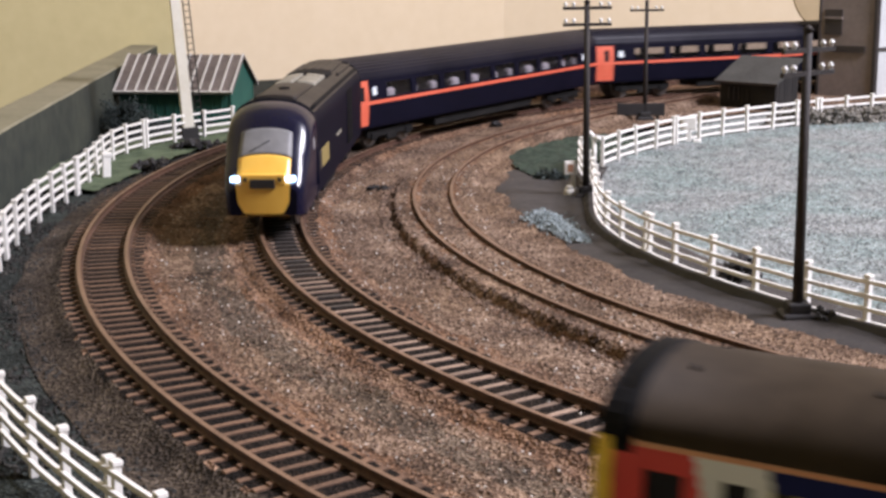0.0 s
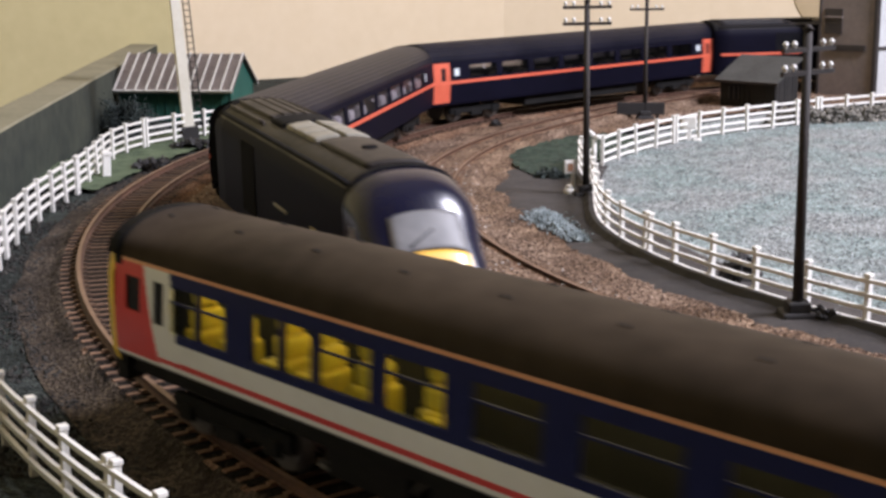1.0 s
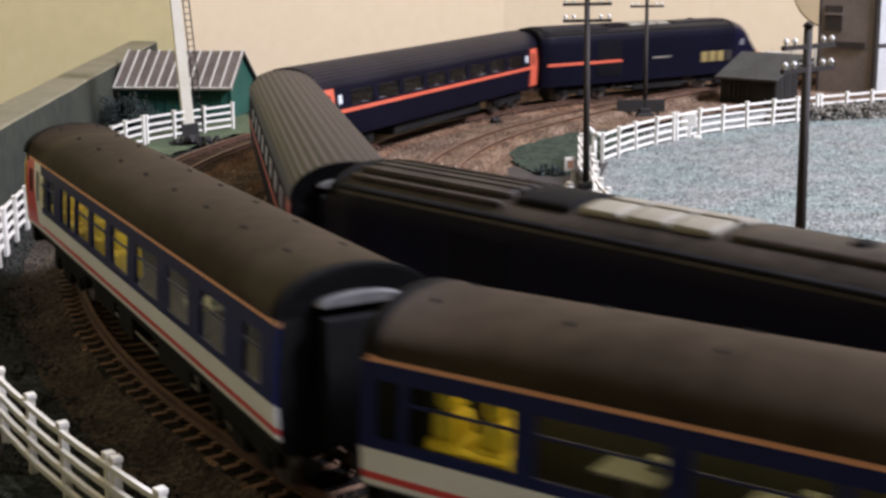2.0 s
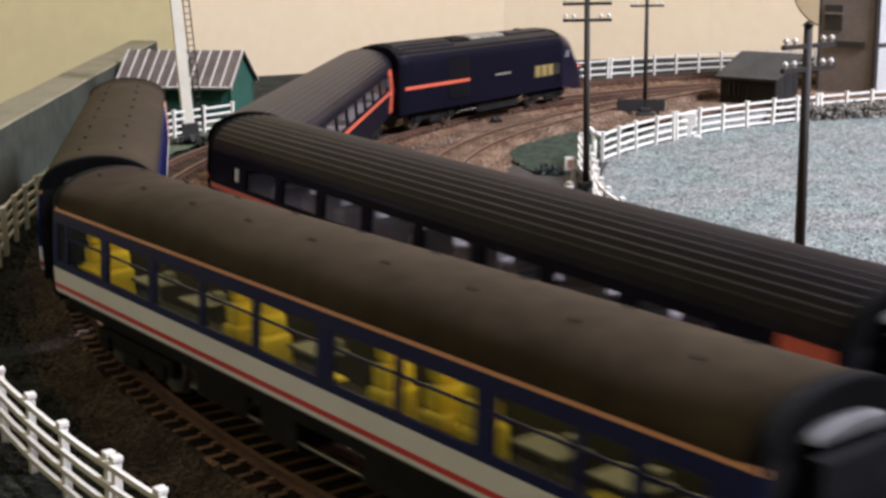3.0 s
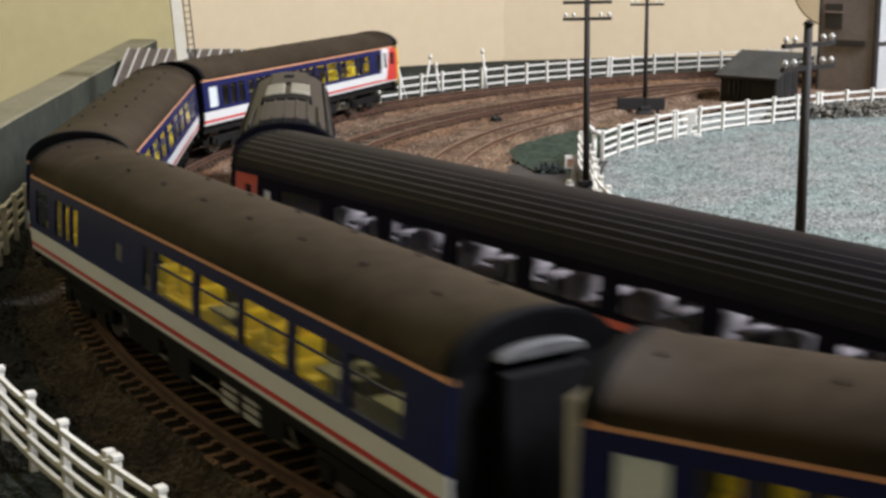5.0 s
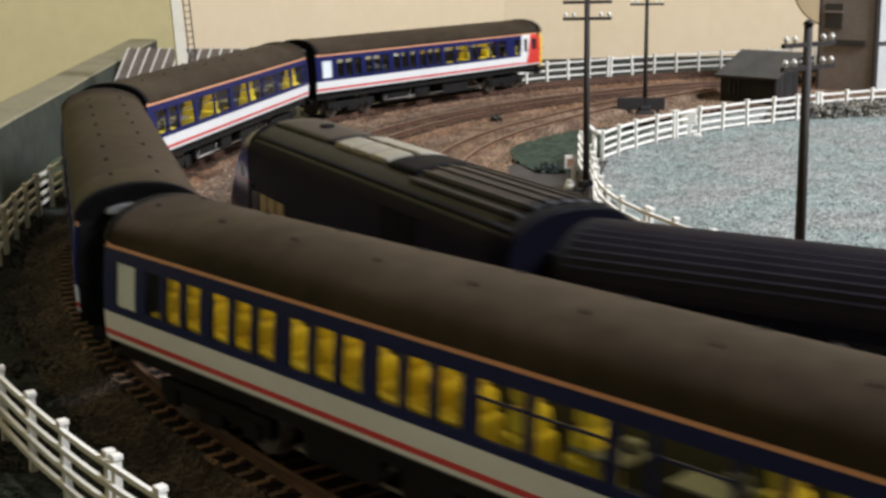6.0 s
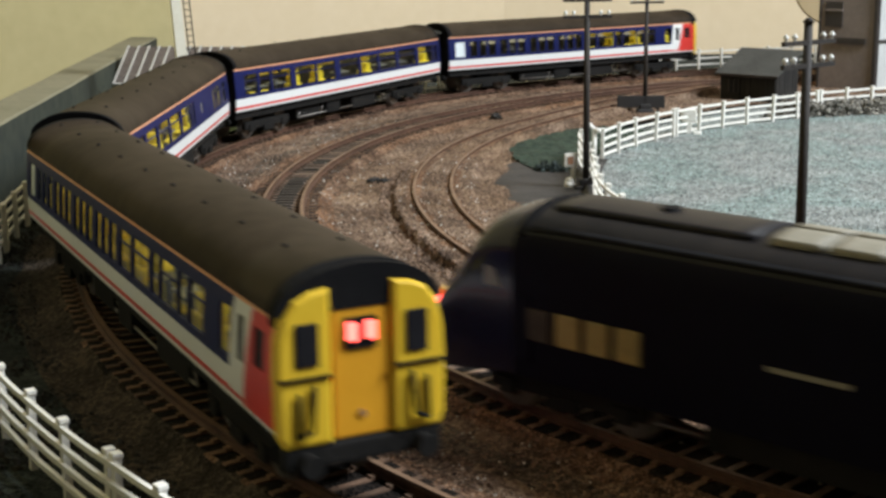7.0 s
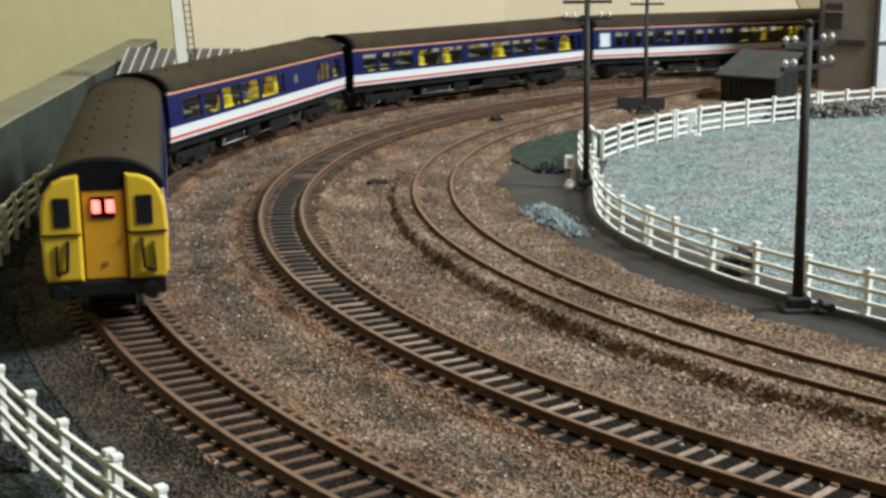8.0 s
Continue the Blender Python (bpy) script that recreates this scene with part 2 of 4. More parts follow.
def tube(bm, p, q, r0, r1=None, n=10, mi=0, caps=True):
    p, q = Vector(p), Vector(q)
    r1 = r0 if r1 is None else r1
    turn = (q - p).to_track_quat("Z", "Y").to_matrix()
    rings = []
    for c, r in ((p, r0), (q, r1)):
        rings.append([bm.verts.new(c + turn @ Vector((r * math.cos(2 * math.pi * i / n), r * math.sin(2 * math.pi * i / n), 0))) for i in range(n)])
    for i in range(n):
        f = bm.faces.new((rings[0][i], rings[0][(i + 1) % n], rings[1][(i + 1) % n], rings[1][i]))
        f.material_index, f.smooth = mi, True
    if caps:
        bm.faces.new(rings[0][::-1]).material_index = mi
        bm.faces.new(rings[1]).material_index = mi
    return bm


def sweep(bm, profile, frames_, mi=0, mats_=None):
    """Sweeps a closed profile [(across, up)] along [(place, across direction)]."""
    rings = [[bm.verts.new(p + a * u + Vector((0, 0, w))) for u, w in profile] for p, a in frames_]
    n = len(profile)
    for r0, r1 in zip(rings, rings[1:]):
        for i in range(n):
            f = bm.faces.new((r0[i], r1[i], r1[(i + 1) % n], r0[(i + 1) % n]))
            f.material_index = mats_[i] if mats_ else mi
    bm.faces.new(rings[0]).material_index = mi
    bm.faces.new(rings[-1][::-1]).material_index = mi
    return bm


def pebble(bm, c, s, rnd, mi=0):
    """A small uneven stone: a squashed, jittered octahedron."""
    ax = [Vector((1, 0, 0)), Vector((0, 1, 0)), Vector((-1, 0, 0)), Vector((0, -1, 0)), Vector((0, 0, .8)), Vector((0, 0, -.8))]
    turn = Euler((rnd.random() * 6, rnd.random() * 6, rnd.random() * 6)).to_matrix()
    vs = [bm.verts.new(c + turn @ (a * s * rnd.uniform(.6, 1.2))) for a in ax]
    for i in range(4):
        for k, flip in ((4, 0), (5, 1)):
            q = (vs[i], vs[(i + 1) % 4], vs[k])
            bm.faces.new(q[::-1] if flip else q).material_index = mi


def polar_sheet(r0, r1, a0, a1, nr, na, height, edge=None):
    """A ground sheet in rings round the centre, with its own relief."""
    bm = bmesh.new()
    rows = []
    for i in range(na + 1):
        a = a0 + (a1 - a0) * i / na
        e0, e1 = edge(a) if edge else (0, 0)
        row = []
        for j in range(nr + 1):
            r = r0 + e0 + (r1 + e1 - r0 - e0) * j / nr
            p = at(r, a)
            row.append(bm.verts.new((p.x, p.y, height(r, a, p))))
        rows.append(row)
    for q0, q1 in zip(rows, rows[1:]):
        for j in range(nr):
            bm.faces.new((q0[j], q0[j + 1], q1[j + 1], q1[j])).smooth = True
    return bm


# ---- room ----
def prism(bm, outline, z0, z1, smooth=False):
    """An upright prism over a plan outline."""
    lo, hi = ([bm.verts.new((x, y, z)) for x, y in outline] for z in (z0, z1))
    n = len(outline)
    for i in range(n):
        bm.faces.new((lo[i], lo[(i + 1) % n], hi[(i + 1) % n], hi[i])).smooth = smooth
    bm.faces.new(lo[::-1])
    bm.faces.new(hi)
    bmesh.ops.recalc_face_normals(bm, faces=bm.faces)
    return bm


def room():
    # the back wall swings forward in a gentle cove towards the upstand board
    cove = [(.06 - .32 * u, 1.385 - .17 * u) for u in (.25, .5, .75, .923)]
    front = [(3.2, 1.41), (.34, 1.41), (.27, 1.4085), (.20, 1.403), (.13, 1.394), (.06, 1.381)] + cove
    structure("wall_back", prism(bmesh.new(), front + [(-.2354, 1.53), (3.2, 1.53)], -1.0, 1.5), "wall", "cream painted room wall behind the layout")
    # carries on the back wall; the fall-off of light is in its paint colour
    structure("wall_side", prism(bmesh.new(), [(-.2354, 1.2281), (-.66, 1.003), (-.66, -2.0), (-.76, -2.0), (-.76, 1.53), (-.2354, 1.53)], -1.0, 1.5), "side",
              "yellowish side wall of the room, its dimmer light painted in")
    bm = bmesh.new()
    box(bm, -.76, 3.3, -2.1, -2.0, -1.0, 1.5)
    structure("wall_front", bm, "room", "plain room wall behind the viewer")
    bm = bmesh.new()
    box(bm, 3.2, 3.3, -2.0, 1.51, -1.0, 1.5)
    structure("wall_end", bm, "room", "plain room wall at the far end")
    bm = bmesh.new()
    box(bm, -.76, 3.3, -2.1, 1.53, 1.5, 1.6)
    structure("ceiling", bm, "ceiling", "white ceiling")
    bm = bmesh.new()
    box(bm, -.76, 3.3, -2.1, 1.53, -1.1, -1.0)
    structure("floor", bm, "carpet", "brown carpeted floor")
    # tabletop of the layout
    edge = [(-.172, .03), (-.262, 1.208)] + [(x, y - .003) for x, y in (cove[:-1] + [(.06, 1.381), (.13, 1.394), (.20, 1.403), (.34, 1.41)])]
    edge = edge[:2] + sorted(edge[2:]) + [(2.4, 1.407), (2.4, .03)]
    structure("ground", prism(bmesh.new(), edge, -.03, -.0012), "scatter", "layout baseboard covered in dark green scatter")


# upstand board along the side of the layout
def side_board():
    bm = bmesh.new()
    near, far = Vector((-.171, .15, 0)), Vector((-.252, 1.21, 0))
    way = (far - near).normalized()
    out = Vector((-way.y, way.x, 0))
    sections = []
    rnd = random.Random(3)
    for i in range(25):
        p = near.lerp(far, i / 24)
        sections.append((p + out * rnd.uniform(-.0006, .0006), out))
    sweep(bm, [(0, -.001), (0, .0345), (.001, .0355), (.022, .0362), (.0235, .035), (.0235, -.001)], sections, 0, [0, 1, 1, 1, 0, 0])
    structure("upstand_board", bm, ["board", "board_top"], "grey-green painted board with a bare pale top edge")


def bed_height(r, a, p):
    """Relief of the ballast: a bed for each track with ragged shoulders."""
    n = noise.noise(p * 90) * .5 + noise.noise(p * 300) * .5
    z = .0013 + .0009 * n + .0007 * noise.noise(p * 45)
    for k, half in ((0, .0185), (1, .0190)):
        d = abs(r - curve_r(k, a)) + .0018 * noise.noise(p * 160 + Vector((k * 7, 0, 0)))
        s = max(0, min(1, (half - d) / .0030))
        z = z * (1 - s) + (.0033 if d > .0098 else .00335) * s + .00025 * n * s if s > 0 else z
    d = abs(r - curve_r(2, a)) + .0014 * noise.noise(p * 160 + Vector((14, 0, 0)))
    s = max(0, min(1, (.0195 - d) / .0026))
    z = max(z, .0048 * s * s * (3 - 2 * s) + (.0005 + .0014 * s * (1 - s) * 4) * n)
    z += .0011 * math.exp(-((r - curve_r(1, a) - .0225) / .0028) ** 2) * (.7 + .6 * n)
    if r > .591:
        z = max(z - (r - .591) * .30, -.0008 + .0004 * n)
    return z


def ground_cover():
    bm = polar_sheet(.392, .604, 88, 250, 150, 900, bed_height,
                     lambda a: (.0009 * noise.noise(Vector((a * .25, 0, 0))), .004 * noise.noise(Vector((a * .3, 5, 0)))))
    for f in bm.faces:
        c = f.calc_center_median() - Vector((CX, CY, 0))
        a, r = math.degrees(math.atan2(c.y, c.x)) % 360, math.hypot(c.x, c.y)
        wob = .0016 * noise.noise(c * 140)
        if .0265 < r - curve_r(1, a) + wob + .004 * noise.noise(c * 30) < .0375 and noise.noise(c * 22 + Vector((8, 2, 0))) > -.35:
            f.material_index = 4
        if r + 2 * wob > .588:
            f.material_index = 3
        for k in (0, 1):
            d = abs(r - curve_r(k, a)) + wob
            # bed under rails and sleepers, its gap shade painted in
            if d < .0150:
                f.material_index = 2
            elif f.material_index < 3 and d < .0225 + .004 * noise.noise(c * 25 + Vector((3, 1, 0))):
                f.material_index = 1
        if abs(abs(r - curve_r(2, a)) - .0087) < .0034 + wob or .018 < r - curve_r(2, a) + wob < .0232:
            f.material_index = 1
    structure("track_bed", bm, ["ballast", "rust_ballast", "gap_shade_dirt", "outer_ballast", "soot_ballast"], "brown uneven ballast under the curved tracks")
    # tarmac strip beside the yard fence
    bm = polar_sheet(.355, .3985, 165, 250, 26, 260, lambda r, a, p: .0021 + .0006 * noise.noise(p * 60) + .0003 * noise.noise(p * 250)
                     - .0021 * max(0, min(1, (r - .386 - .013 * math.exp(-((a - 172) / 12) ** 2)) / .0115)) ** 2,
                     lambda a: (0, .0008 * noise.noise(Vector((a * .3, 9, 0))) + .013 * math.exp(-((a - 172) / 12) ** 2)))
    structure("pavement", bm, "asphalt", "dark tarmac strip beside the white fence")
    # yard surface
    bm = polar_sheet(.0, .3715, 60, 300, 60, 200, lambda r, a, p: .0016 + .0004 * noise.noise(p * 150))
    structure("yard_ground", bm, "yard", "pale blue-grey gravel yard inside the fence")
    bm = polar_sheet(.362, .407, 147, 171, 40, 120, lambda r, a, p: .0026 + .0014 * noise.noise(p * 200) + .0012 * noise.noise(p * 600),
                     lambda a: (0, .009 + .006 * noise.noise(Vector((a * .35, 2, 0))) - .00016 * (a - 158) ** 2))
    structure("grass_patch", bm, "grass", "dark green flock patch beside the siding")
    # pale moss strip behind the outer fence
    bm = polar_sheet(.604, .66, 150, 176, 20, 60, lambda r, a, p: .0012 + .0010 * noise.noise(p * 160) + .0006 * noise.noise(p * 600),
                     lambda a: (.004 * noise.noise(Vector((a * .5, 3, 0))), 0))
    structure("moss_verge", bm, "moss", "pale green flock verge by the outer fence")

    def grains(name, mat, label, count, r0, r1, a0, a1, lo, hi, height, seed, ok=None):
        rnd = random.Random(seed)
        bm = bmesh.new()
        for _ in range(count):
            a, r = rnd.uniform(a0, a1), math.sqrt(rnd.uniform(r0 * r0, r1 * r1))
            p = at(r, a)
            if ok and not ok(r, a, p):
                continue
            s = rnd.uniform(lo, hi)
            p.z = height(r, a, p) + s * .05
            pebble(bm, p, s, rnd)
        tagged(structure(name, bm, mat, label), kind="stuff")

    def clear(r, a, p):
        if noise.noise(p * 35) < -.45:
            return False
        return all(abs(r - curve_r(k, a)) > .0165 for k in (0, 1)) and abs(abs(r - curve_r(2, a)) - .0085) > .0022
    grains("loose_ballast", "ballast_grain", "loose brown ballast chippings between the rails", 24000, .394, .589, 165, 238, .0003, .0009, bed_height, 11, clear)
    grains("far_ballast", "ballast_grain", "loose brown ballast chippings along the far curve", 9000, .40, .598, 105, 165, .0005, .0011, bed_height, 12, clear)
    grains("shoulder_stones", "ballast_grain", "coarse dark stones on the shoulder of the siding", 3200, .452, .4605, 165, 238, .0005, .0013, bed_height, 15)
    grains("yard_gravel", "yard_grain", "blue-grey gravel chippings of the yard", 20000, .10, .369, 115, 225, .0003, .0008, lambda r, a, p: .0016, 13)
    grains("verge_grit", "verge", "dark grit along the foot of the outer fence", 9000, .597, .64, 150, 222, .0004, .0013, lambda r, a, p: -.001, 14,
           lambda r, a, p: noise.noise(p * 40) > -.1)
    grains("pale_chips", "pale_chip", "scattered pale stone chips in the ballast", 900, .415, .50, 168, 236, .0003, .0008, bed_height, 16)
    grains("pale_chips", "pale_chip", "scattered pale stone chips by the outer track", 500, .525, .556, 150, 232, .0003, .0007, bed_height, 17)
    # black edging under the yard fence
    rows = []
    for i in range(101):
        a = 168 + 70 * i / 100
        rows.append((at(.3765 - .014 * math.exp(-((a - 178) / 11) ** 2) + .0008 * noise.noise(Vector((a * .8, 4, 0))), a), (at(1, a) - at(0, a)).normalized()))
    bm = bmesh.new()
    sweep(bm, [(-.0030, 0), (-.0022, .0040), (.0010, .0042), (.0026, .0022), (.0030, 0)], rows)
    structure("yard_edging", bm, "black", "black edging strip at the foot of the yard fence")
    # rubble heap beside the siding
    rnd = random.Random(21)
    bm = bmesh.new()
    for _ in range(2200):
        t = rnd.random()
        c = Vector((.041, .588, 0)).lerp(Vector((.054, .535, 0)), t)
        w = .0085 * (1 - .55 * t)
        x, y = rnd.gauss(0, .5), rnd.gauss(0, .5)
        h = max(0, 1 - (x * x + y * y)) * .0034 * (1 - .5 * t)
        pebble(bm, c + Vector((x * w, y * w, .0022 + h * rnd.random())), rnd.uniform(.0004, .0010), rnd)
    tagged(new("rubble_heap", mesh_of("rubble_heap", bm, "rubble")), "low heap of blue-grey rubble beside the siding", "rubble", kind="stuff")


# ---- tracks ----
def tracks():
    prof = [(-.0014, 0), (-.0014, .0004), (-.0004, .0007), (-.0004, .0016), (-.0007, .0018), (-.0007, .0024),
            (.0007, .0024), (.0007, .0018), (.0004, .0016), (.0004, .0007), (.0014, .0004), (.0014, 0)]
    mats_ = [0, 0, 0, 0, 0, 1, 0, 0, 0, 0, 0, 0]
    labels = ("curved outer railway track with rusty rails and brown sleepers",
              "curved inner railway track with rusty rails and brown sleepers",
              "siding track with rusty rails buried in ballast")
    for k in range(3):
        th = thing("railway_track", labels[k], "railway track", "railway tracks")
        for side in (-1, 1):
            rows = []
            a = 88 if k < 2 else 118
            while a < 250:
                rows.append((at(curve_r(k, a) + side * .00865, a, RAIL - .0024), (at(1, a) - at(0, a)).normalized()))
                a += .8
            bm = bmesh.new()
            sweep(bm, prof, rows, 0, mats_)
            part("rail", bm, ["rail_side", "rail_head"], th)
        if k == 2:
            continue
        def sleeper(oil):
            bm = bmesh.new()
            box(bm, -.0095, .0095, -.00095, .00095, -.0034, 0, 0)
            for q in (-1, 1):
                box(bm, *sorted((q * .0096, q * .0152)), -.0010, .0010, -.0034, -.0001, 1)
            if oil:
                box(bm, -.0042, .0040, -.0011, .0011, -.0030, .0002, 2)
            for x in (-.0108, -.0065, .0065, .0108):
                box(bm, x - .0008, x + .0008, -.0009, .0009, -.0002, .0005, 1)
            return mesh_of("sleeper", bm, [("sleeper_rust", "sleeper")[k], "sleeper_rust", "oily"])
        me, clean = sleeper(k == 1), sleeper(False)
        rnd = random.Random(31 + k)
        step = math.degrees(.0069 / (R_OUT, R_IN)[k])
        a = 100.0
        while a < 238:
            c = at(curve_r(k, a), a, RAIL - .0025 + rnd.uniform(-.0002, .0001))
            share("sleeper", me if k == 1 and 163 < a < 204 and rnd.random() < 1.5 - abs(a - 184) / 13 else clean, th, Matrix.Translation(c) @ pose(0, 0, 0, 0, 0, a + rnd.uniform(-1.2, 1.2)))
            a += step


room()
side_board()


# ---- fences ----
def fence(label, radius, a0, a1, bars, lean=0.0):
    th = thing("picket_fence", label, "fence", "white fences")
    bm = bmesh.new()
    box(bm, -.0009, .0009, -.0009, .0009, -.001, .0178, bevel=.0002)
    box(bm, -.0012, .0012, -.0012, .0012, .0173, .0186, bevel=.0003)
    me = mesh_of("post", bm, "white")
    rnd = random.Random(int(a0 * 10))
    step = math.degrees(.0238 / radius(.5 * (a0 + a1)))
    n = round((a1 - a0) / step)
    angles = [a0 + (a1 - a0) * i / n for i in range(n + 1)]
    for i, a in enumerate(angles):
        tilt = pose(0, 0, 0, rnd.uniform(-2, 2), rnd.uniform(-2, 2) + lean, a)
        share("post", me, th, Matrix.Translation(at(radius(a), a)) @ tilt)
        if i % 6 == 3:
            a2 = a + math.degrees(.0034 / radius(a))
            share("post", me, th, Matrix.Translation(at(radius(a2), a2)) @ tilt)
    for z in bars:
        rows = []
        k = max(8, int((a1 - a0) * 1.2))
        for i in range(k + 1):
            a = a0 + (a1 - a0) * i / k
            rows.append((at(radius(a) + .0010, a, z + .0003 * noise.noise(Vector((a * .6, z * 900, 0)))), (at(1, a) - at(0, a)).normalized()))
        bm = bmesh.new()
        sweep(bm, [(-.0005, -.00064), (-.0005, .00064), (.0005, .00064), (.0005, -.00064)], rows)
        part("bar", bm, "white", th)
    return th


def fences():
    four = (.0036, .0078, .0120, .0164)
    fence("white moulded four-bar fence along the outer track", lambda a: .6215 - .00028 * (a - 212), 197, 238, four)
    fence("white moulded four-bar fence curving past the upstand board", lambda a: .6125 + .027 * math.exp(-((a - 164) / 7.5) ** 2), 156, 196, four)
    fence("white moulded fence along the foot of the back wall", lambda a: .6125 + .019 * max(0, (130 - a) / 23) ** 1.2, 98, 150, (.0050, .0104, .0162))
    fence("white moulded four-bar fence between tarmac and gravel yard", lambda a: .3735 - .014 * math.exp(-((a - 178) / 11) ** 2), 166, 238, four)
    fence("white moulded fence along the far side of the gravel yard", lambda a: .3585 - .00105 * (165 - a) + .00075 * max(0, 131 - a), 113, 165, four)


# ---- lineside things ----
def telegraph_pole(x, y, top, arms, turn, r, label, lean=0):
    th = thing("telegraph_pole", label, "telegraph pole", "telegraph poles", pose(x, y, 0, 0, lean, 0))
    bm = bmesh.new()
    tube(bm, (0, 0, .0), (0, 0, top), r * 1.15, r * .85, 12)
    tube(bm, (0, 0, top), (0, 0, top + .0015), r * 1.2, r * .4, 12)
    part("pole", bm, "pole", th)
    bm = bmesh.new()
    box(bm, -.0056, .0056, -.0052, .0052, -.0008, .0036, bevel=.0008)
    box(bm, -.0036, .0036, -.0036, .0036, .0034, .0068, bevel=.0006)
    part("base_block", bm, "black", th)
    for z in arms:
        m = pose(0, 0, z, 0, 0, turn)
        bm = bmesh.new()
        box(bm, -.0112, .0112, -.0012, .0002, -.0007, .0007, 0, m)
        arm = part("cross_arm", bm, "pole", th)
        for u in (-.0100, -.0062, .0062, .0100):
            bm = bmesh.new()
            c = m @ Vector((u, -.0005, .0006))
            tube(bm, c, c + Vector((0, 0, .0009)), .0005, .0005, 8)
            tube(bm, c + Vector((0, 0, .0009)), c + Vector((0, 0, .0017)), .0009, .0009, 8)
            tube(bm, c + Vector((0, 0, .0017)), c + Vector((0, 0, .0023)), .0008, .0003, 8)
            part("insulator", bm, "insulator", arm, "white china insulator")
    return th


def signal_mast():
    th = thing("signal_mast", "tall cream signal mast with a black ladder and base", "signal mast", "", pose(-.1605, .854, 0, 0, -3.2, 20))
    bm = bmesh.new()
    rings = []
    for z, h in ((.004, .0034), (.20, .0024)):
        rings.append([bm.verts.new((sx * h, sy * h, z)) for sx, sy in ((-1, -1), (1, -1), (1, 1), (-1, 1))])
    for i in range(4):
        bm.faces.new((rings[0][i], rings[0][(i + 1) % 4], rings[1][(i + 1) % 4], rings[1][i]))
    bm.faces.new(rings[0][::-1])
    bm.faces.new(rings[1])
    part("post", bm, "cream_post", th)
    bm = bmesh.new()
    box(bm, -.0056, .0056, -.0055, .0055, -.001, .0090, bevel=.0007)
    part("base_block", bm, "black", th, "black mast base")
    bm = bmesh.new()
    for s in (.0062, .0100):
        tube(bm, (s, .004, .0), (s - .002, .004, .19), .0004, n=6)
    for i in range(46):
        z = .004 + i * .004
        tube(bm, (.0062 - z * .0105, .004, z), (.0100 - z * .0105, .004, z), .0003, n=6)
    part("ladder", bm, "black", th, "thin black ladder")


def roof_shed():
    """Green shed with a ribbed sheet roof."""
    th = thing("garden_shed", "dark green shed with a ribbed brown-grey roof", "shed", "", pose(-.185, .985, 0, 0, 0, -9))
    w, d, e, r = .0405, .026, .0250, .0440
    bm = bmesh.new()
    box(bm, -w, w, -d, d, -.001, e)
    vs = [bm.verts.new(v) for v in ((-w, -d, e), (-w, d, e), (-w, 0, r - .002), (w, -d, e), (w, d, e), (w, 0, r - .002))]
    bm.faces.new((vs[0], vs[2], vs[1]))
    bm.faces.new((vs[3], vs[4], vs[5]))
    bm.faces.new((vs[0], vs[3], vs[5], vs[2]))
    bm.faces.new((vs[1], vs[2], vs[5], vs[4]))
    part("wall", bm, "shed_green", th)
    for s in (-1, 1):
        bm = bmesh.new()
        for i in range(13):
            x = -w + 2 * w * i / 12
            box(bm, x - .0005, x + .0005, s * d - .0005 * s, s * d + .0006 * s, .0, e) if s > 0 else \
                box(bm, x - .0005, x + .0005, -d - .0006, -d, .0, e)
        part("cladding_strip", bm, "shed_green", th)
    slope = math.atan2(r - e, d)
    run = math.hypot(r - e, d) + .0075
    for s in (-1, 1):
        m = Matrix.Translation((0, 0, r)) @ pose(0, 0, 0, 0, 0, 0 if s < 0 else 180) @ Matrix.Rotation(slope, 4, "X")
        bm = bmesh.new()
        box(bm, -w - .003, w + .003, -run, 0, -.0012, 0, 0, m)
        sheet = part("roof_sheet", bm, "shed_roof", th)
        bm = bmesh.new()
        box(bm, -w - .003, w + .003, -run - .0004, -run + .0010, -.0016, .0005, 0, m)
        part("fascia", bm, "shed_rib", sheet)
        for i in range(12):
            x = -w - .002 + (2 * w + .004) * i / 11
            bm = bmesh.new()
            box(bm, x - .0006, x + .0006, -run, 0, 0, .0010, 0, m)
            part("batten", bm, "shed_rib", sheet)


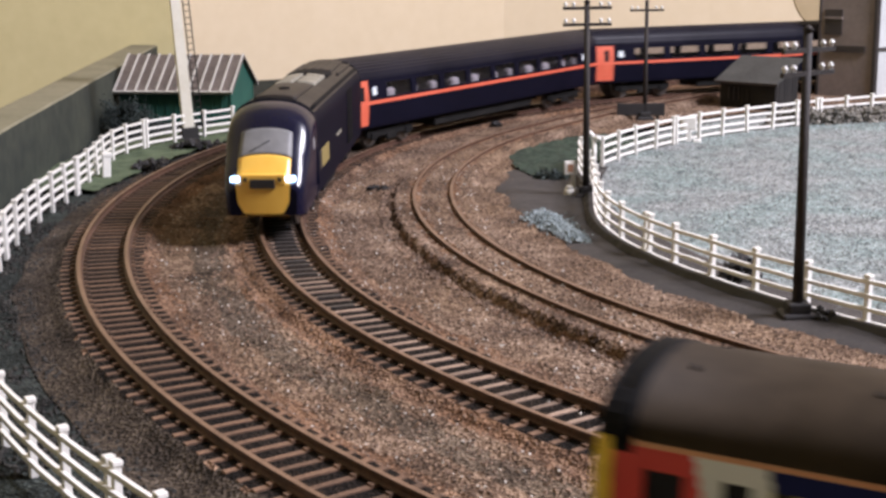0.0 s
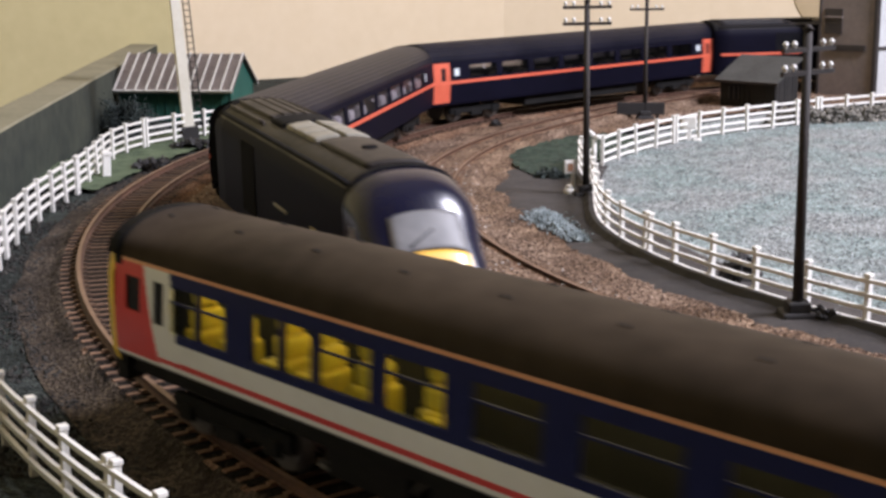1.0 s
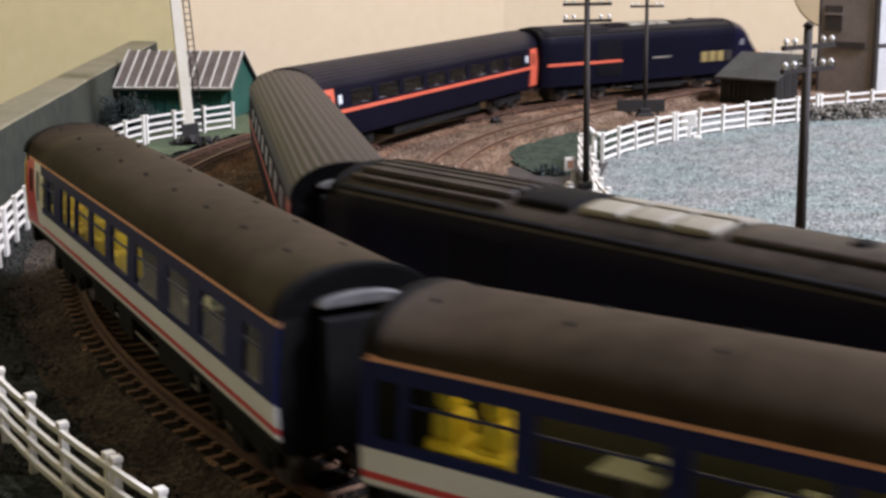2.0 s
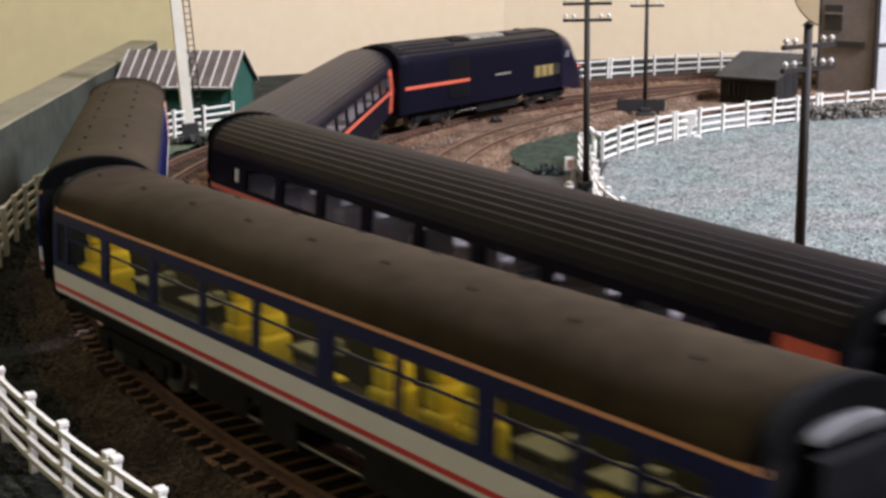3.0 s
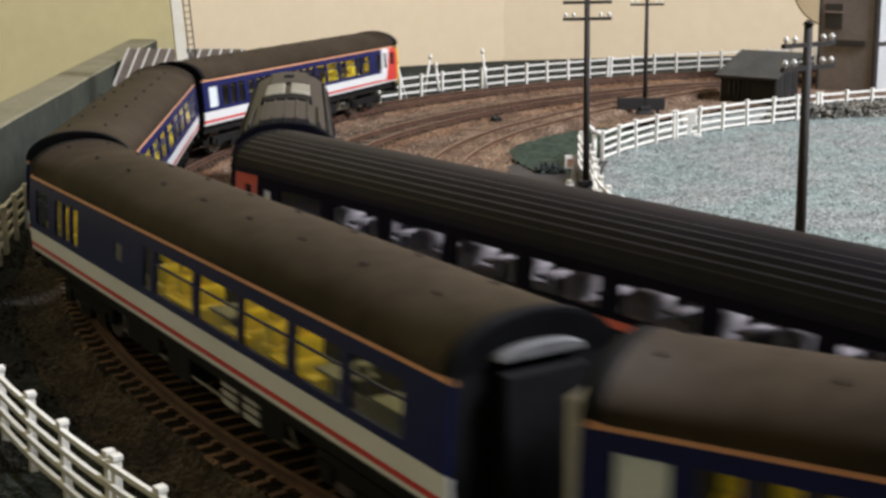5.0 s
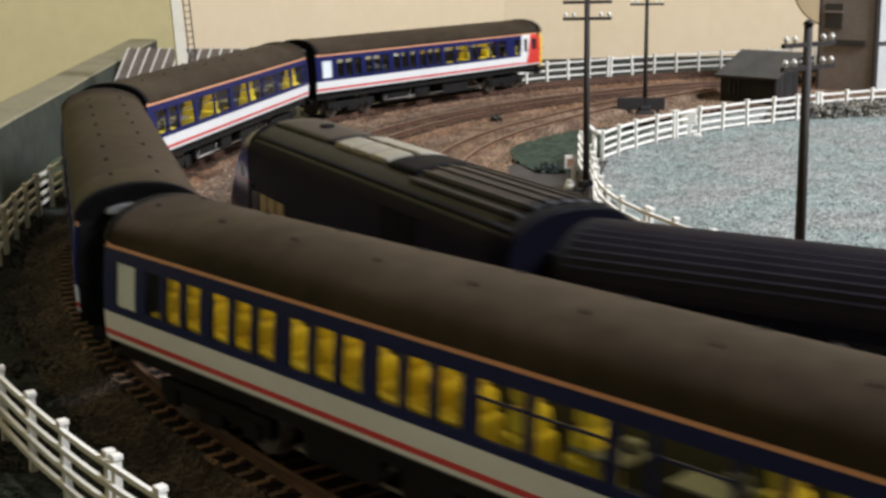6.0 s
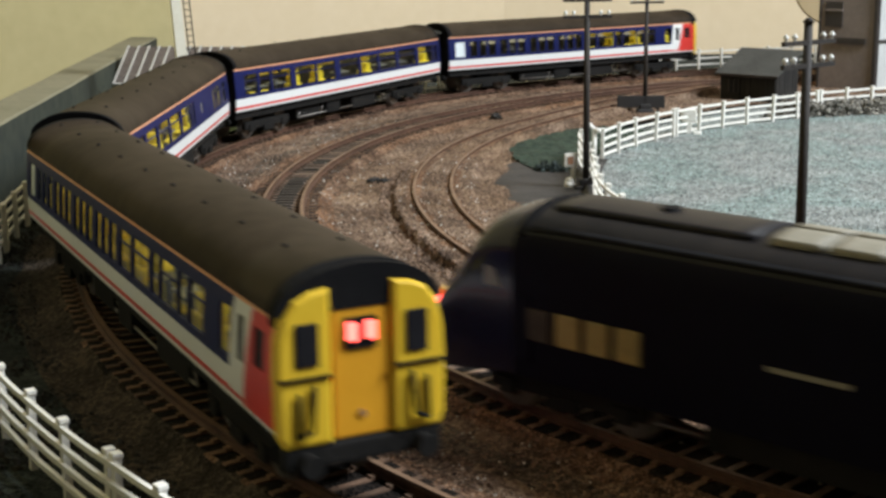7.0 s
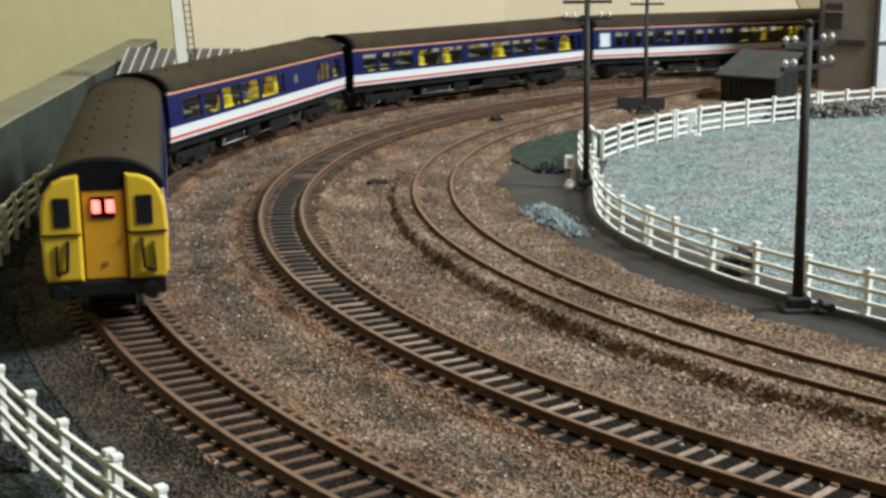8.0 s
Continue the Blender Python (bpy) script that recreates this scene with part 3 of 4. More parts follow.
def lineside_hut():
    th = thing("lineside_hut", "small dark plank hut with a sloping grey felt roof", "hut", "", pose(.2275, .9920, 0, 0, 0, -43))
    w, d, e, r = .0225, .0150, .0205, .0335
    rnd = random.Random(5)
    bm = bmesh.new()
    lo = [bm.verts.new((x, y, -.001)) for x, y in ((-w, -d), (w, -d), (w, d), (-w, d))]
    hi = [bm.verts.new((x, y, z)) for x, y, z in ((-w, -d, e), (w, -d, e), (w, d, r), (-w, d, r))]
    for i in range(4):
        bm.faces.new((lo[i], lo[(i + 1) % 4], hi[(i + 1) % 4], hi[i]))
    bm.faces.new(hi)
    part("wall", bm, "hut_wood", th)
    for i in range(11):
        x = -w + 2 * w * (i + .5) / 11
        bm = bmesh.new()
        box(bm, x - w / 11.7, x + w / 11.7, -d - rnd.uniform(.0003, .0008), -d, -.0005, e - .0004)
        part("plank", bm, "hut_wood", th)
    for i in range(8):
        y = -d + 2 * d * (i + .5) / 8
        bm = bmesh.new()
        box(bm, w, w + rnd.uniform(.0003, .0008), y - d / 8.6, y + d / 8.6, -.0005, e + (r - e) * (i + .1) / 8)
        part("plank", bm, "hut_wood", th)
    bm = bmesh.new()
    box(bm, -.015, -.006, -d - .0014, -d - .0008, .007, .016)
    pane = part("window", bm, "smoke_glass", th)
    for x in (-.015, -.0109, -.0068):
        bm = bmesh.new()
        box(bm, x, x + .0008, -d - .0020, -d - .0014, .007, .016)
        part("glazing_bar", bm, "frame", pane)
    slope = math.atan2(r - e, 2 * d)
    m = Matrix.Translation((0, 0, (e + r) / 2 + .0004)) @ Matrix.Rotation(slope, 4, "X")
    bm = bmesh.new()
    box(bm, -w - .003, w + .003, -.0200, .0195, 0, .0013, 0, m, .0003)
    part("roof_sheet", bm, "hut_roof", th)
    bm = bmesh.new()
    box(bm, -w - .0032, w + .0032, -.0206, -.0198, -.0008, .0012, 0, m)
    part("fascia", bm, "frame", th)


def house():
    th = thing("model_house", "tall model house with brown-grey end wall and white front", "house", "", None)
    a, b = Vector((.2895, 1.066, 0)), Vector((.3245, 1.036, 0))
    c = b + Vector((.16, .10, 0))
    d = a + (c - b)
    bm = bmesh.new()
    lo = [bm.verts.new(v + Vector((0, 0, -.001))) for v in (a, b, c, d)]
    hi = [bm.verts.new(v + Vector((0, 0, .135))) for v in (a, b, c, d)]
    for i in range(4):
        f = bm.faces.new((lo[i], lo[(i + 1) % 4], hi[(i + 1) % 4], hi[i]))
        f.material_index = 1 if i == 1 else 0
    bm.faces.new(hi)
    part("wall", bm, ["house", "house_white"], th)
    way = (b - a).normalized()
    nrm = Vector((way.y, -way.x, 0))
    front = (c - b).normalized()
    n2 = Vector((front.y, -front.x, 0))

    def slab(name, mat, base, along, out, u0, u1, z0, z1, thick):
        bm = bmesh.new()
        m = Matrix((along.to_4d(), out.to_4d(), (0, 0, 1, 0), (0, 0, 0, 1))).transposed()
        m[3][0] = m[3][1] = m[3][2] = 0
        m.translation = base
        m[3][3] = 1
        box(bm, u0, u1, -.0002, thick, z0, z1, 0, m)
        part(name, bm, mat, th)
    slab("corner_post", "frame", b, way, nrm, -.0022, .0006, 0, .135, .0012)
    slab("corner_post", "frame", b, front, n2, .0006, .0022, 0, .135, .0010)
    slab("beam", "frame", b, front, n2, .0022, .18, .0372, .0392, .0014)
    slab("beam", "frame", a, way, nrm, .010, .038, .0355, .0400, .0016)
    slab("window", "frame", a, way, nrm, .0045, .0185, .048, .067, .0008)
    slab("sill", "house", a, way, nrm, .004, .019, .060, .0615, .0016)
    slab("corner_post", "frame", a, way, nrm, -.0004, .0012, 0, .135, .0010)


def name_board():
    th = thing("name_board", "dark nameboard on two short posts", "sign", "", pose(.1325, .9230, 0, 0, 0, -4))
    bm = bmesh.new()
    box(bm, -.0160, .0160, -.0008, .0008, .0042, .0125, bevel=.0003)
    part("board", bm, "black", th)
    for x in (-.0115, .0115):
        bm = bmesh.new()
        box(bm, x - .0009, x + .0009, .0009, .0026, -.001, .0110)
        part("post", bm, "black", th)


def ground_signal():
    th = thing("ground_signal", "small white ground signal beside the telegraph pole", "signal", "", pose(.0590, .6400, .0010, 0, 0, 12))
    bm = bmesh.new()
    tube(bm, (0, 0, 0), (0, 0, .004), .0032, .0026, 12)
    tube(bm, (0, 0, .004), (0, 0, .0055), .0026, .0014, 12)
    part("drum", bm, "white", th)
    bm = bmesh.new()
    box(bm, .0006, .0026, -.0006, .0006, .004, .017, bevel=.0003)
    part("post", bm, "white", th)
    bm = bmesh.new()
    box(bm, -.0032, .0030, -.0016, -.0004, .0108, .0175, bevel=.0006)
    head = part("head", bm, "white", th)
    bm = bmesh.new()
    box(bm, -.0016, .0010, -.0020, -.0015, .0122, .0158)
    part("lens_panel", bm, "brick", head)


def small_things():
    # short white marker post
    th = thing("marker_post", "short white square marker post", "post", "", pose(-.1790, .7130, 0, 0, 3, 25))
    bm = bmesh.new()
    box(bm, -.0021, .0021, -.0014, .0014, -.001, .0125, bevel=.0003)
    box(bm, -.0027, .0027, -.0018, .0018, .0118, .0140, bevel=.0004)
    part("post", bm, "white", th)
    # white fence gate lever frame and signboard against the yard fence
    th = thing("notice_board", "small white notice board leaning by the yard fence", "notice board", "", pose(.1460, .8150, 0, 0, 0, -14))
    bm = bmesh.new()
    box(bm, -.0052, .0046, -.0007, .0007, .0085, .0165, bevel=.0008)
    part("board", bm, "white", th)
    bm = bmesh.new()
    box(bm, -.0016, .0016, -.0006, .0006, .0, .009, bevel=.0003)
    box(bm, .0026, .0076, -.0020, .0018, -.001, .0032, bevel=.0008)
    part("stand", bm, "white", th)
    th = thing("fence_finial", "white pointed bracket at the fence corner", "bracket", "", pose(.0790, .7230, 0, 0, 0, -30))
    bm = bmesh.new()
    tube(bm, (-.004, 0, .0225), (.0005, 0, .0172), .0004, .0017, 8)
    tube(bm, (.0005, 0, .0172), (.0042, 0, .0175), .0017, .0011, 8)
    tube(bm, (.0005, 0, -.001), (.0005, 0, .0172), .0012, .0014, 8)
    part("bracket", bm, "white", th)
    # white lineside brackets in front of the back wall
    for x, y, z, tilt in ((-.030, 1.052, .030, 14), (-.016, 1.058, .029, -10), (-.004, 1.060, .022, 6), (.0335, 1.088, .030, 6)):
        th = thing("white_standard", "thin white lamp standard by the back fence", "lamp post", "white standards", pose(x, y, 0, 0, -tilt, 0))
        bm = bmesh.new()
        tube(bm, (0, 0, -.001), (0, 0, z), .0011, .0008, 8)
        part("post", bm, "white", th)
        bm = bmesh.new()
        tube(bm, (0, 0, z), (0, 0, z + .0030), .0013, .0016, 8)
        tube(bm, (0, 0, z + .0030), (0, 0, z + .0042), .0016, .0006, 8)
        part("lantern", bm, "white", th)
    # dark lumps along the tracks
    rnd = random.Random(77)

    def lump(name, label, cat, mat, c, sx, sy, sz, n, s):
        bm = bmesh.new()
        for _ in range(n):
            x, y = rnd.uniform(-1, 1), rnd.uniform(-1, 1)
            if x * x + y * y > 1:
                continue
            pebble(bm, Vector(c) + Vector((x * sx, y * sy, rnd.random() * sz * (1 - x * x))), rnd.uniform(.6, 1.2) * s, rnd)
        tagged(new(name, mesh_of(name, bm, mat)), label, cat)
    lump("coal_lump", "small dark lump of coal between the tracks", "coal", "black", (-.033, .663, .002), .006, .0035, .0012, 70, .0011)
    lump("coal_lump", "dark lump of coal by the siding", "coal", "black", (.0335, .895, .002), .0035, .004, .003, 50, .0016)
    lump("dark_shrub", "low dark shrub beside the ground signal", "shrub", "bush", (.0535, .688, .001), .009, .007, .006, 150, .0016)
    lump("dark_shrub", "low dark shrub by the back fence", "shrub", "bush", (.000, 1.032, .001), .014, .005, .005, 150, .0018)
    lump("dark_shrub", "low dark shrub by the back fence", "shrub", "bush", (-.040, 1.005, .001), .006, .004, .004, 70, .0016)
    lump("dark_shrub", "low dark undergrowth by the outer track", "shrub", "black", (-.145, .815, .001), .022, .006, .005, 140, .0026)
    lump("dark_shrub", "low dark undergrowth below the fence", "shrub", "black", (-.160, .742, .001), .012, .010, .004, 110, .0024)
    lump("coal_lump", "dark heap in the yard behind the fence", "coal", "black", (.104, .470, .002), .0075, .0065, .009, 160, .0018)
    lump("coal_lump", "dark stones at the foot of the telegraph pole", "coal", "black", (.1195, .4165, .001), .005, .004, .004, 60, .0016)
    # dry stone bank at the far end of the yard
    bm = bmesh.new()
    for _ in range(1500):
        t = rnd.random()
        c = Vector((.212, .884, 0)).lerp(Vector((.335, .915, 0)), t)
        c += Vector((rnd.uniform(-.004, .004), rnd.uniform(-.009, .009), 0))
        c.z = rnd.uniform(0, .012) * (1 - min(1, abs(rnd.gauss(0, .3))))
        pebble(bm, c, rnd.uniform(.0010, .0026), rnd)
    tagged(new("stone_bank", mesh_of("stone_bank", bm, "stone")), "bank of grey rubble stones at the yard edge", "stones", kind="stuff")
    # round tan card on the back wall
    bm = bmesh.new()
    tube(bm, (.400, 1.4099, .0725), (.400, 1.4086, .0725), .047, .046, 48)
    tagged(new("wall_plaque", mesh_of("wall_plaque", bm, "tan")), "round tan plaque on the cream wall", "plaque")


def bush():
    th = thing("bush", "dark twiggy bush in front of the green shed", "bush", "", pose(-.213, .905, 0))
    rnd = random.Random(8)
    bm = bmesh.new()
    tips = []
    for i in range(26):
        a, e = rnd.uniform(0, 6.28), rnd.uniform(.25, 1.45)
        p = Vector((0, 0, 0))
        l = rnd.uniform(.014, .024)
        q = Vector((math.cos(a) * math.cos(e) * l * .9, math.sin(a) * math.cos(e) * l * .7, math.sin(e) * l))
        tube(bm, p, q, .0006, .0003, 5)
        tips += [p.lerp(q, u) for u in (.45, .6, .75, .9, 1.0)]
    part("trunk", bm, "bush", th)
    bm = bmesh.new()
    for p in tips:
        for _ in range(16):
            c = p + Vector((rnd.gauss(0, .0026), rnd.gauss(0, .0026), rnd.gauss(0, .0022)))
            c.z = max(.0005, c.z)
            pebble(bm, c, rnd.uniform(.0005, .0012), rnd)
    part("crown", bm, "bush", th)


# ---- trains ----
def side_y(z, w):
    """Half width of a coach body at height z: gentle tumblehome."""
    t = (z - .024) / .016
    return w - .0011 * t * t if t > 0 else w - .0008 * (t * 1.6) ** 2


def coach_side(parent, sgn, length, w, bands, windows, extra=None, z_top=.0390):
    """One side with real window openings. bands: [(z, material)] upwards; windows: [(x0, x1, z0, z1, pane material)]."""
    xs = sorted({-length / 2, length / 2} | {round(v, 5) for q in windows for v in q[:2]} | {round(v, 5) for q in (extra or []) for v in q[:2]})
    zs = sorted({round(z, 5) for z, _ in bands} | {z_top} | {round(v, 5) for q in windows for v in q[2:4]} | {round(v, 5) for q in (extra or []) for v in q[2:4]})
    mats = []
    bm = bmesh.new()
    grid = {(i, j, k): bm.verts.new((x, sgn * (side_y(z, w) - k * .0009), z)) for i, x in enumerate(xs) for j, z in enumerate(zs) for k in (0, 1)}

    def slot(name):
        if name not in mats:
            mats.append(name)
        return mats.index(name)

    def face(q, mi, flip):
        f = bm.faces.new(q[::-1] if flip else q)
        f.material_index = mi
    solid = {}
    for i in range(len(xs) - 1):
        for j in range(len(zs) - 1):
            xm, zm = (xs[i] + xs[i + 1]) / 2, (zs[j] + zs[j + 1]) / 2
            if any(q[0] < xm < q[1] and q[2] < zm < q[3] for q in windows):
                continue
            name = [m for z, m in bands if z <= zm][-1]
            for q in extra or []:
                if q[0] < xm < q[1] and q[2] < zm < q[3]:
                    name = q[4]
            solid[i, j] = slot(name)
    inner = slot("floor_in")
    for (i, j), mi in solid.items():
        face([grid[i, j, 0], grid[i + 1, j, 0], grid[i + 1, j + 1, 0], grid[i, j + 1, 0]], mi, sgn > 0)
        face([grid[i, j, 1], grid[i + 1, j, 1], grid[i + 1, j + 1, 1], grid[i, j + 1, 1]], inner, sgn < 0)
        for di, dj, a, b in ((-1, 0, (0, 0), (0, 1)), (1, 0, (1, 0), (1, 1)), (0, -1, (0, 0), (1, 0)), (0, 1, (0, 1), (1, 1))):
            if (i + di, j + dj) not in solid:
                p, q = (i + a[0], j + a[1]), (i + b[0], j + b[1])
                face([grid[(*p, 0)], grid[(*q, 0)], grid[(*q, 1)], grid[(*p, 1)]], mi, False)
    side = part("side_panel", bm, mats, parent)
    for x0, x1, z0, z1, kind in windows:
        bm = bmesh.new()
        vs = [bm.verts.new((x, sgn * (side_y(z, w) - .0004), z)) for x, z in ((x0, z0), (x1, z0), (x1, z1), (x0, z1))]
        bm.faces.new(vs if sgn < 0 else vs[::-1])
        pane = part("window", bm, kind, side)
        if kind in ("glass", "haze_glass"):
            pane.visible_shadow = False
        if kind == "glass" and x1 - x0 > .010:
            bm = bmesh.new()
            y = side_y(.034, w)
            box(bm, x0, x1, *sorted((sgn * (y - .0006), sgn * (y - .0001))), .0337, .0342)
            part("vent_bar", bm, "cep_blue", pane)
    return side


def roof_shell(parent, length, w, z_side, z_top, mat, ribs=0, rim=.0022, rim_mat="end_black"):
    n = 36
    bm = bmesh.new()
    xs = [-length / 2, -length / 2 + rim, -length / 2 + rim + .0001] + [-length / 2 + rim + (length - 2 * rim) * i / 10 for i in range(1, 10)] + [length / 2 - rim - .0001, length / 2 - rim, length / 2]
    y0 = side_y(z_side, w) + .0003
    rows = []
    for k, x in enumerate(xs):
        up = .0004 if k in (0, 1) or k >= len(xs) - 2 else 0
        row = []
        for i in range(n + 1):
            a = math.pi * i / n
            y = y0 * math.copysign(abs(math.cos(a)) ** .97, math.cos(a))
            z = z_side + (z_top - z_side) * math.sin(a) ** .98 + up
            if ribs and 3 < i < n - 3 and i % 2 == 0 and not up:
                z += .00055
            row.append(bm.verts.new((x, y, z)))
        rows.append(row)
    for k, (r0, r1) in enumerate(zip(rows, rows[1:])):
        for i in range(n):
            f = bm.faces.new((r0[i], r1[i], r1[i + 1], r0[i + 1]))
            f.smooth = not ribs
            f.material_index = 1 if k == 0 or k == len(rows) - 2 else 0
    for row in (rows[0], rows[-1]):
        bm.faces.new(row).material_index = 1
    bmesh.ops.recalc_face_normals(bm, faces=bm.faces)
    return part("roof", bm, [mat, rim_mat], parent)


def bogie(parent, x, turn, wheelbase=.0335, r=.0063):
    m = pose(x, 0, 0, 0, 0, turn)
    bm = bmesh.new()
    for s in (-1, 1):
        box(bm, -wheelbase / 2 - .006, wheelbase / 2 + .006, s * .0118 - .0011, s * .0118 + .0011, .0052, .0098, 0, m, .0005)
        for u in (-wheelbase / 2, wheelbase / 2):
            box(bm, u - .0028, u + .0028, s * .0130 - .0008, s * .0130 + .0008, .0040, .0082, 0, m, .0004)
        box(bm, -.0050, .0050, s * .0128 - .0010, s * .0128 + .0010, .0030, .0066, 0, m, .0004)
    box(bm, -.0060, .0060, -.0112, .0112, .0060, .0120, 0, m)
    ob = part("bogie", bm, "under", parent)
    for u in (-wheelbase / 2, wheelbase / 2):
        for s in (-1, 1):
            bm = bmesh.new()
            tube(bm, m @ Vector((u, s * .0072, r)), m @ Vector((u, s * .0080, r)), r + .0008, n=20)
            tube(bm, m @ Vector((u, s * .0080, r)), m @ Vector((u, s * .0098, r)), r, n=20)
            part("wheel", bm, "steel", ob)


def underframe(parent, boxes, length, w):
    bm = bmesh.new()
    box(bm, -length / 2 + .002, length / 2 - .002, -w + .0028, w - .0028, .0128, .0178)
    part("underframe", bm, "under", parent)
    for x0, x1, y0, y1, z0 in boxes:
        bm = bmesh.new()
        box(bm, x0, x1, y0, y1, z0, .0129, bevel=.0005)
        part("equipment_box", bm, "under", parent)
    for s in (-1, 1):
        bm = bmesh.new()
        tube(bm, (-length * .22, s * .0125, .0062), (length * .22, s * .0125, .0062), .0005, n=6)
        for u in (-.22, -.11, .11, .22):
            tube(bm, (length * u, s * .0125, .0062), (length * (u * .8), s * .0105, .0130), .0004, n=6)
        part("truss_rod", bm, "steel", parent)


def seat_mesh():
    """A moulded seat back: broad body, narrower head, and its cushion."""
    bm = bmesh.new()
    box(bm, -.0034, .0034, -.0042, .0042, 0, .0086, bevel=.0008)
    box(bm, -.0026, .0026, -.0036, .0036, .0084, .0135, bevel=.0012)
    box(bm, -.0019, .0019, -.0030, .0030, .0139, .0182, bevel=.0011)
    return mesh_of("seat", bm, "seat")


def interior(parent, length, w, seats, tables, ledges, z0=.0180):
    """seats, tables: places along the coach for both sides; ledges: stretches of lit window sill."""
    bm = bmesh.new()
    box(bm, -length / 2 + .0015, length / 2 - .0015, -w + .0022, w - .0022, z0, z0 + .0008)
    part("floor_pan", bm, "floor_in", parent)
    bm = bmesh.new()
    box(bm, -length / 2 + .0015, length / 2 - .0015, -.0016, .0016, z0 + .0008, .0330)
    part("partition", bm, "floor_in", parent)
    bm = bmesh.new()
    for y in (-.0085, .0085):
        box(bm, -length / 2 + .012, length / 2 - .012, y - .0016, y + .0016, .0428, .0433)
    part("light_strip", bm, "strip", parent, "warm interior light strip")
    me = seat_mesh()
    bm = bmesh.new()
    box(bm, -.0060, .0060, -.0040, .0040, .0098, .0106, bevel=.0003)
    box(bm, -.0008, .0008, -.0008, .0008, 0, .0100)
    box(bm, -.0050, -.0018, -.0034, -.0008, .0106, .0128, bevel=.0005)
    top = mesh_of("table", bm, "table_in")
    for s in (-1, 1):
        for x in seats[::1 if s > 0 else 2]:
            share("seat", me, parent, pose(x, s * .0108, z0 + .0008))
        for x in tables:
            share("table", top, parent, pose(x, s * .0115, z0 + .0008))
        for x0, x1 in ledges:
            bm = bmesh.new()
            box(bm, x0, x1, *sorted((s * .0138, s * .0166)), .0262, .0269, bevel=.0002)
            part("window_ledge", bm, "seat", parent)


def coach_end(parent, x, w, gang, face):
    bm = bmesh.new()
    out = []
    for i in range(25):
        a = math.pi * i / 24
        y = side_y(.039, w) * math.copysign(abs(math.cos(a)) ** .97, math.cos(a)) * .985
        out.append((y, .0412 + .0090 * math.sin(a) ** .98))
    pts = [(side_y(.0146, w) * .985, .0146), (side_y(.027, w) * .985, .027)] + out + [(-side_y(.027, w) * .985, .027), (-side_y(.0146, w) * .985, .0146)]
    f0 = [bm.verts.new((x, y, z)) for y, z in pts]
    f1 = [bm.verts.new((x - face * .0012, y, z)) for y, z in pts]
    bm.faces.new(f0)
    bm.faces.new(f1[::-1])
    for i in range(len(pts)):
        j = (i + 1) % len(pts)
        bm.faces.new((f0[i], f1[i], f1[j], f0[j]))
    bmesh.ops.recalc_face_normals(bm, faces=bm.faces)
    end = part("end_wall", bm, "end_black", parent)
    if gang:
        bm = bmesh.new()
        lo, hi = sorted((x, x + face * (.0066 if gang == "gangway" else .0034)))
        box(bm, lo, hi, -.0088, .0088, .0150, .0415, bevel=.0006)
        part("gangway", bm, gang, end)
        bm = bmesh.new()   # curved hood over the gangway
        arc = [(math.cos(math.pi * i / 12), math.sin(math.pi * i / 12)) for i in range(13)]
        rings = [[bm.verts.new((q, .0098 * c * k, .0436 + .0024 * d * k)) for c, d in arc] for q, k in ((x, 1), (x + face * .0022, .9))]
        for i in range(12):
            bm.faces.new((rings[0][i], rings[1][i], rings[1][i + 1], rings[0][i + 1])).smooth = True
        bm.faces.new(rings[0])
        bm.faces.new(rings[1])
        bmesh.ops.recalc_face_normals(bm, faces=bm.faces)
        part("gangway_hood", bm, "cep_grey", end)
        for y in (-.0125, .0125):
            bm = bmesh.new()
            tube(bm, (x, y, .0118), (x + face * .0030, y, .0118), .0016, .0022, 10)
            part("buffer", bm, "under", end)


# multiple unit in blue, white and red
UNIT_BANDS = [(.0172, "cep_grey"), (.0176, "cep_white"), (.0187, "cep_red"), (.0201, "cep_white"), (.0246, "cep_blue"), (.0404, "cep_orange")]
UNIT_W, UNIT_L = .0182, .2506


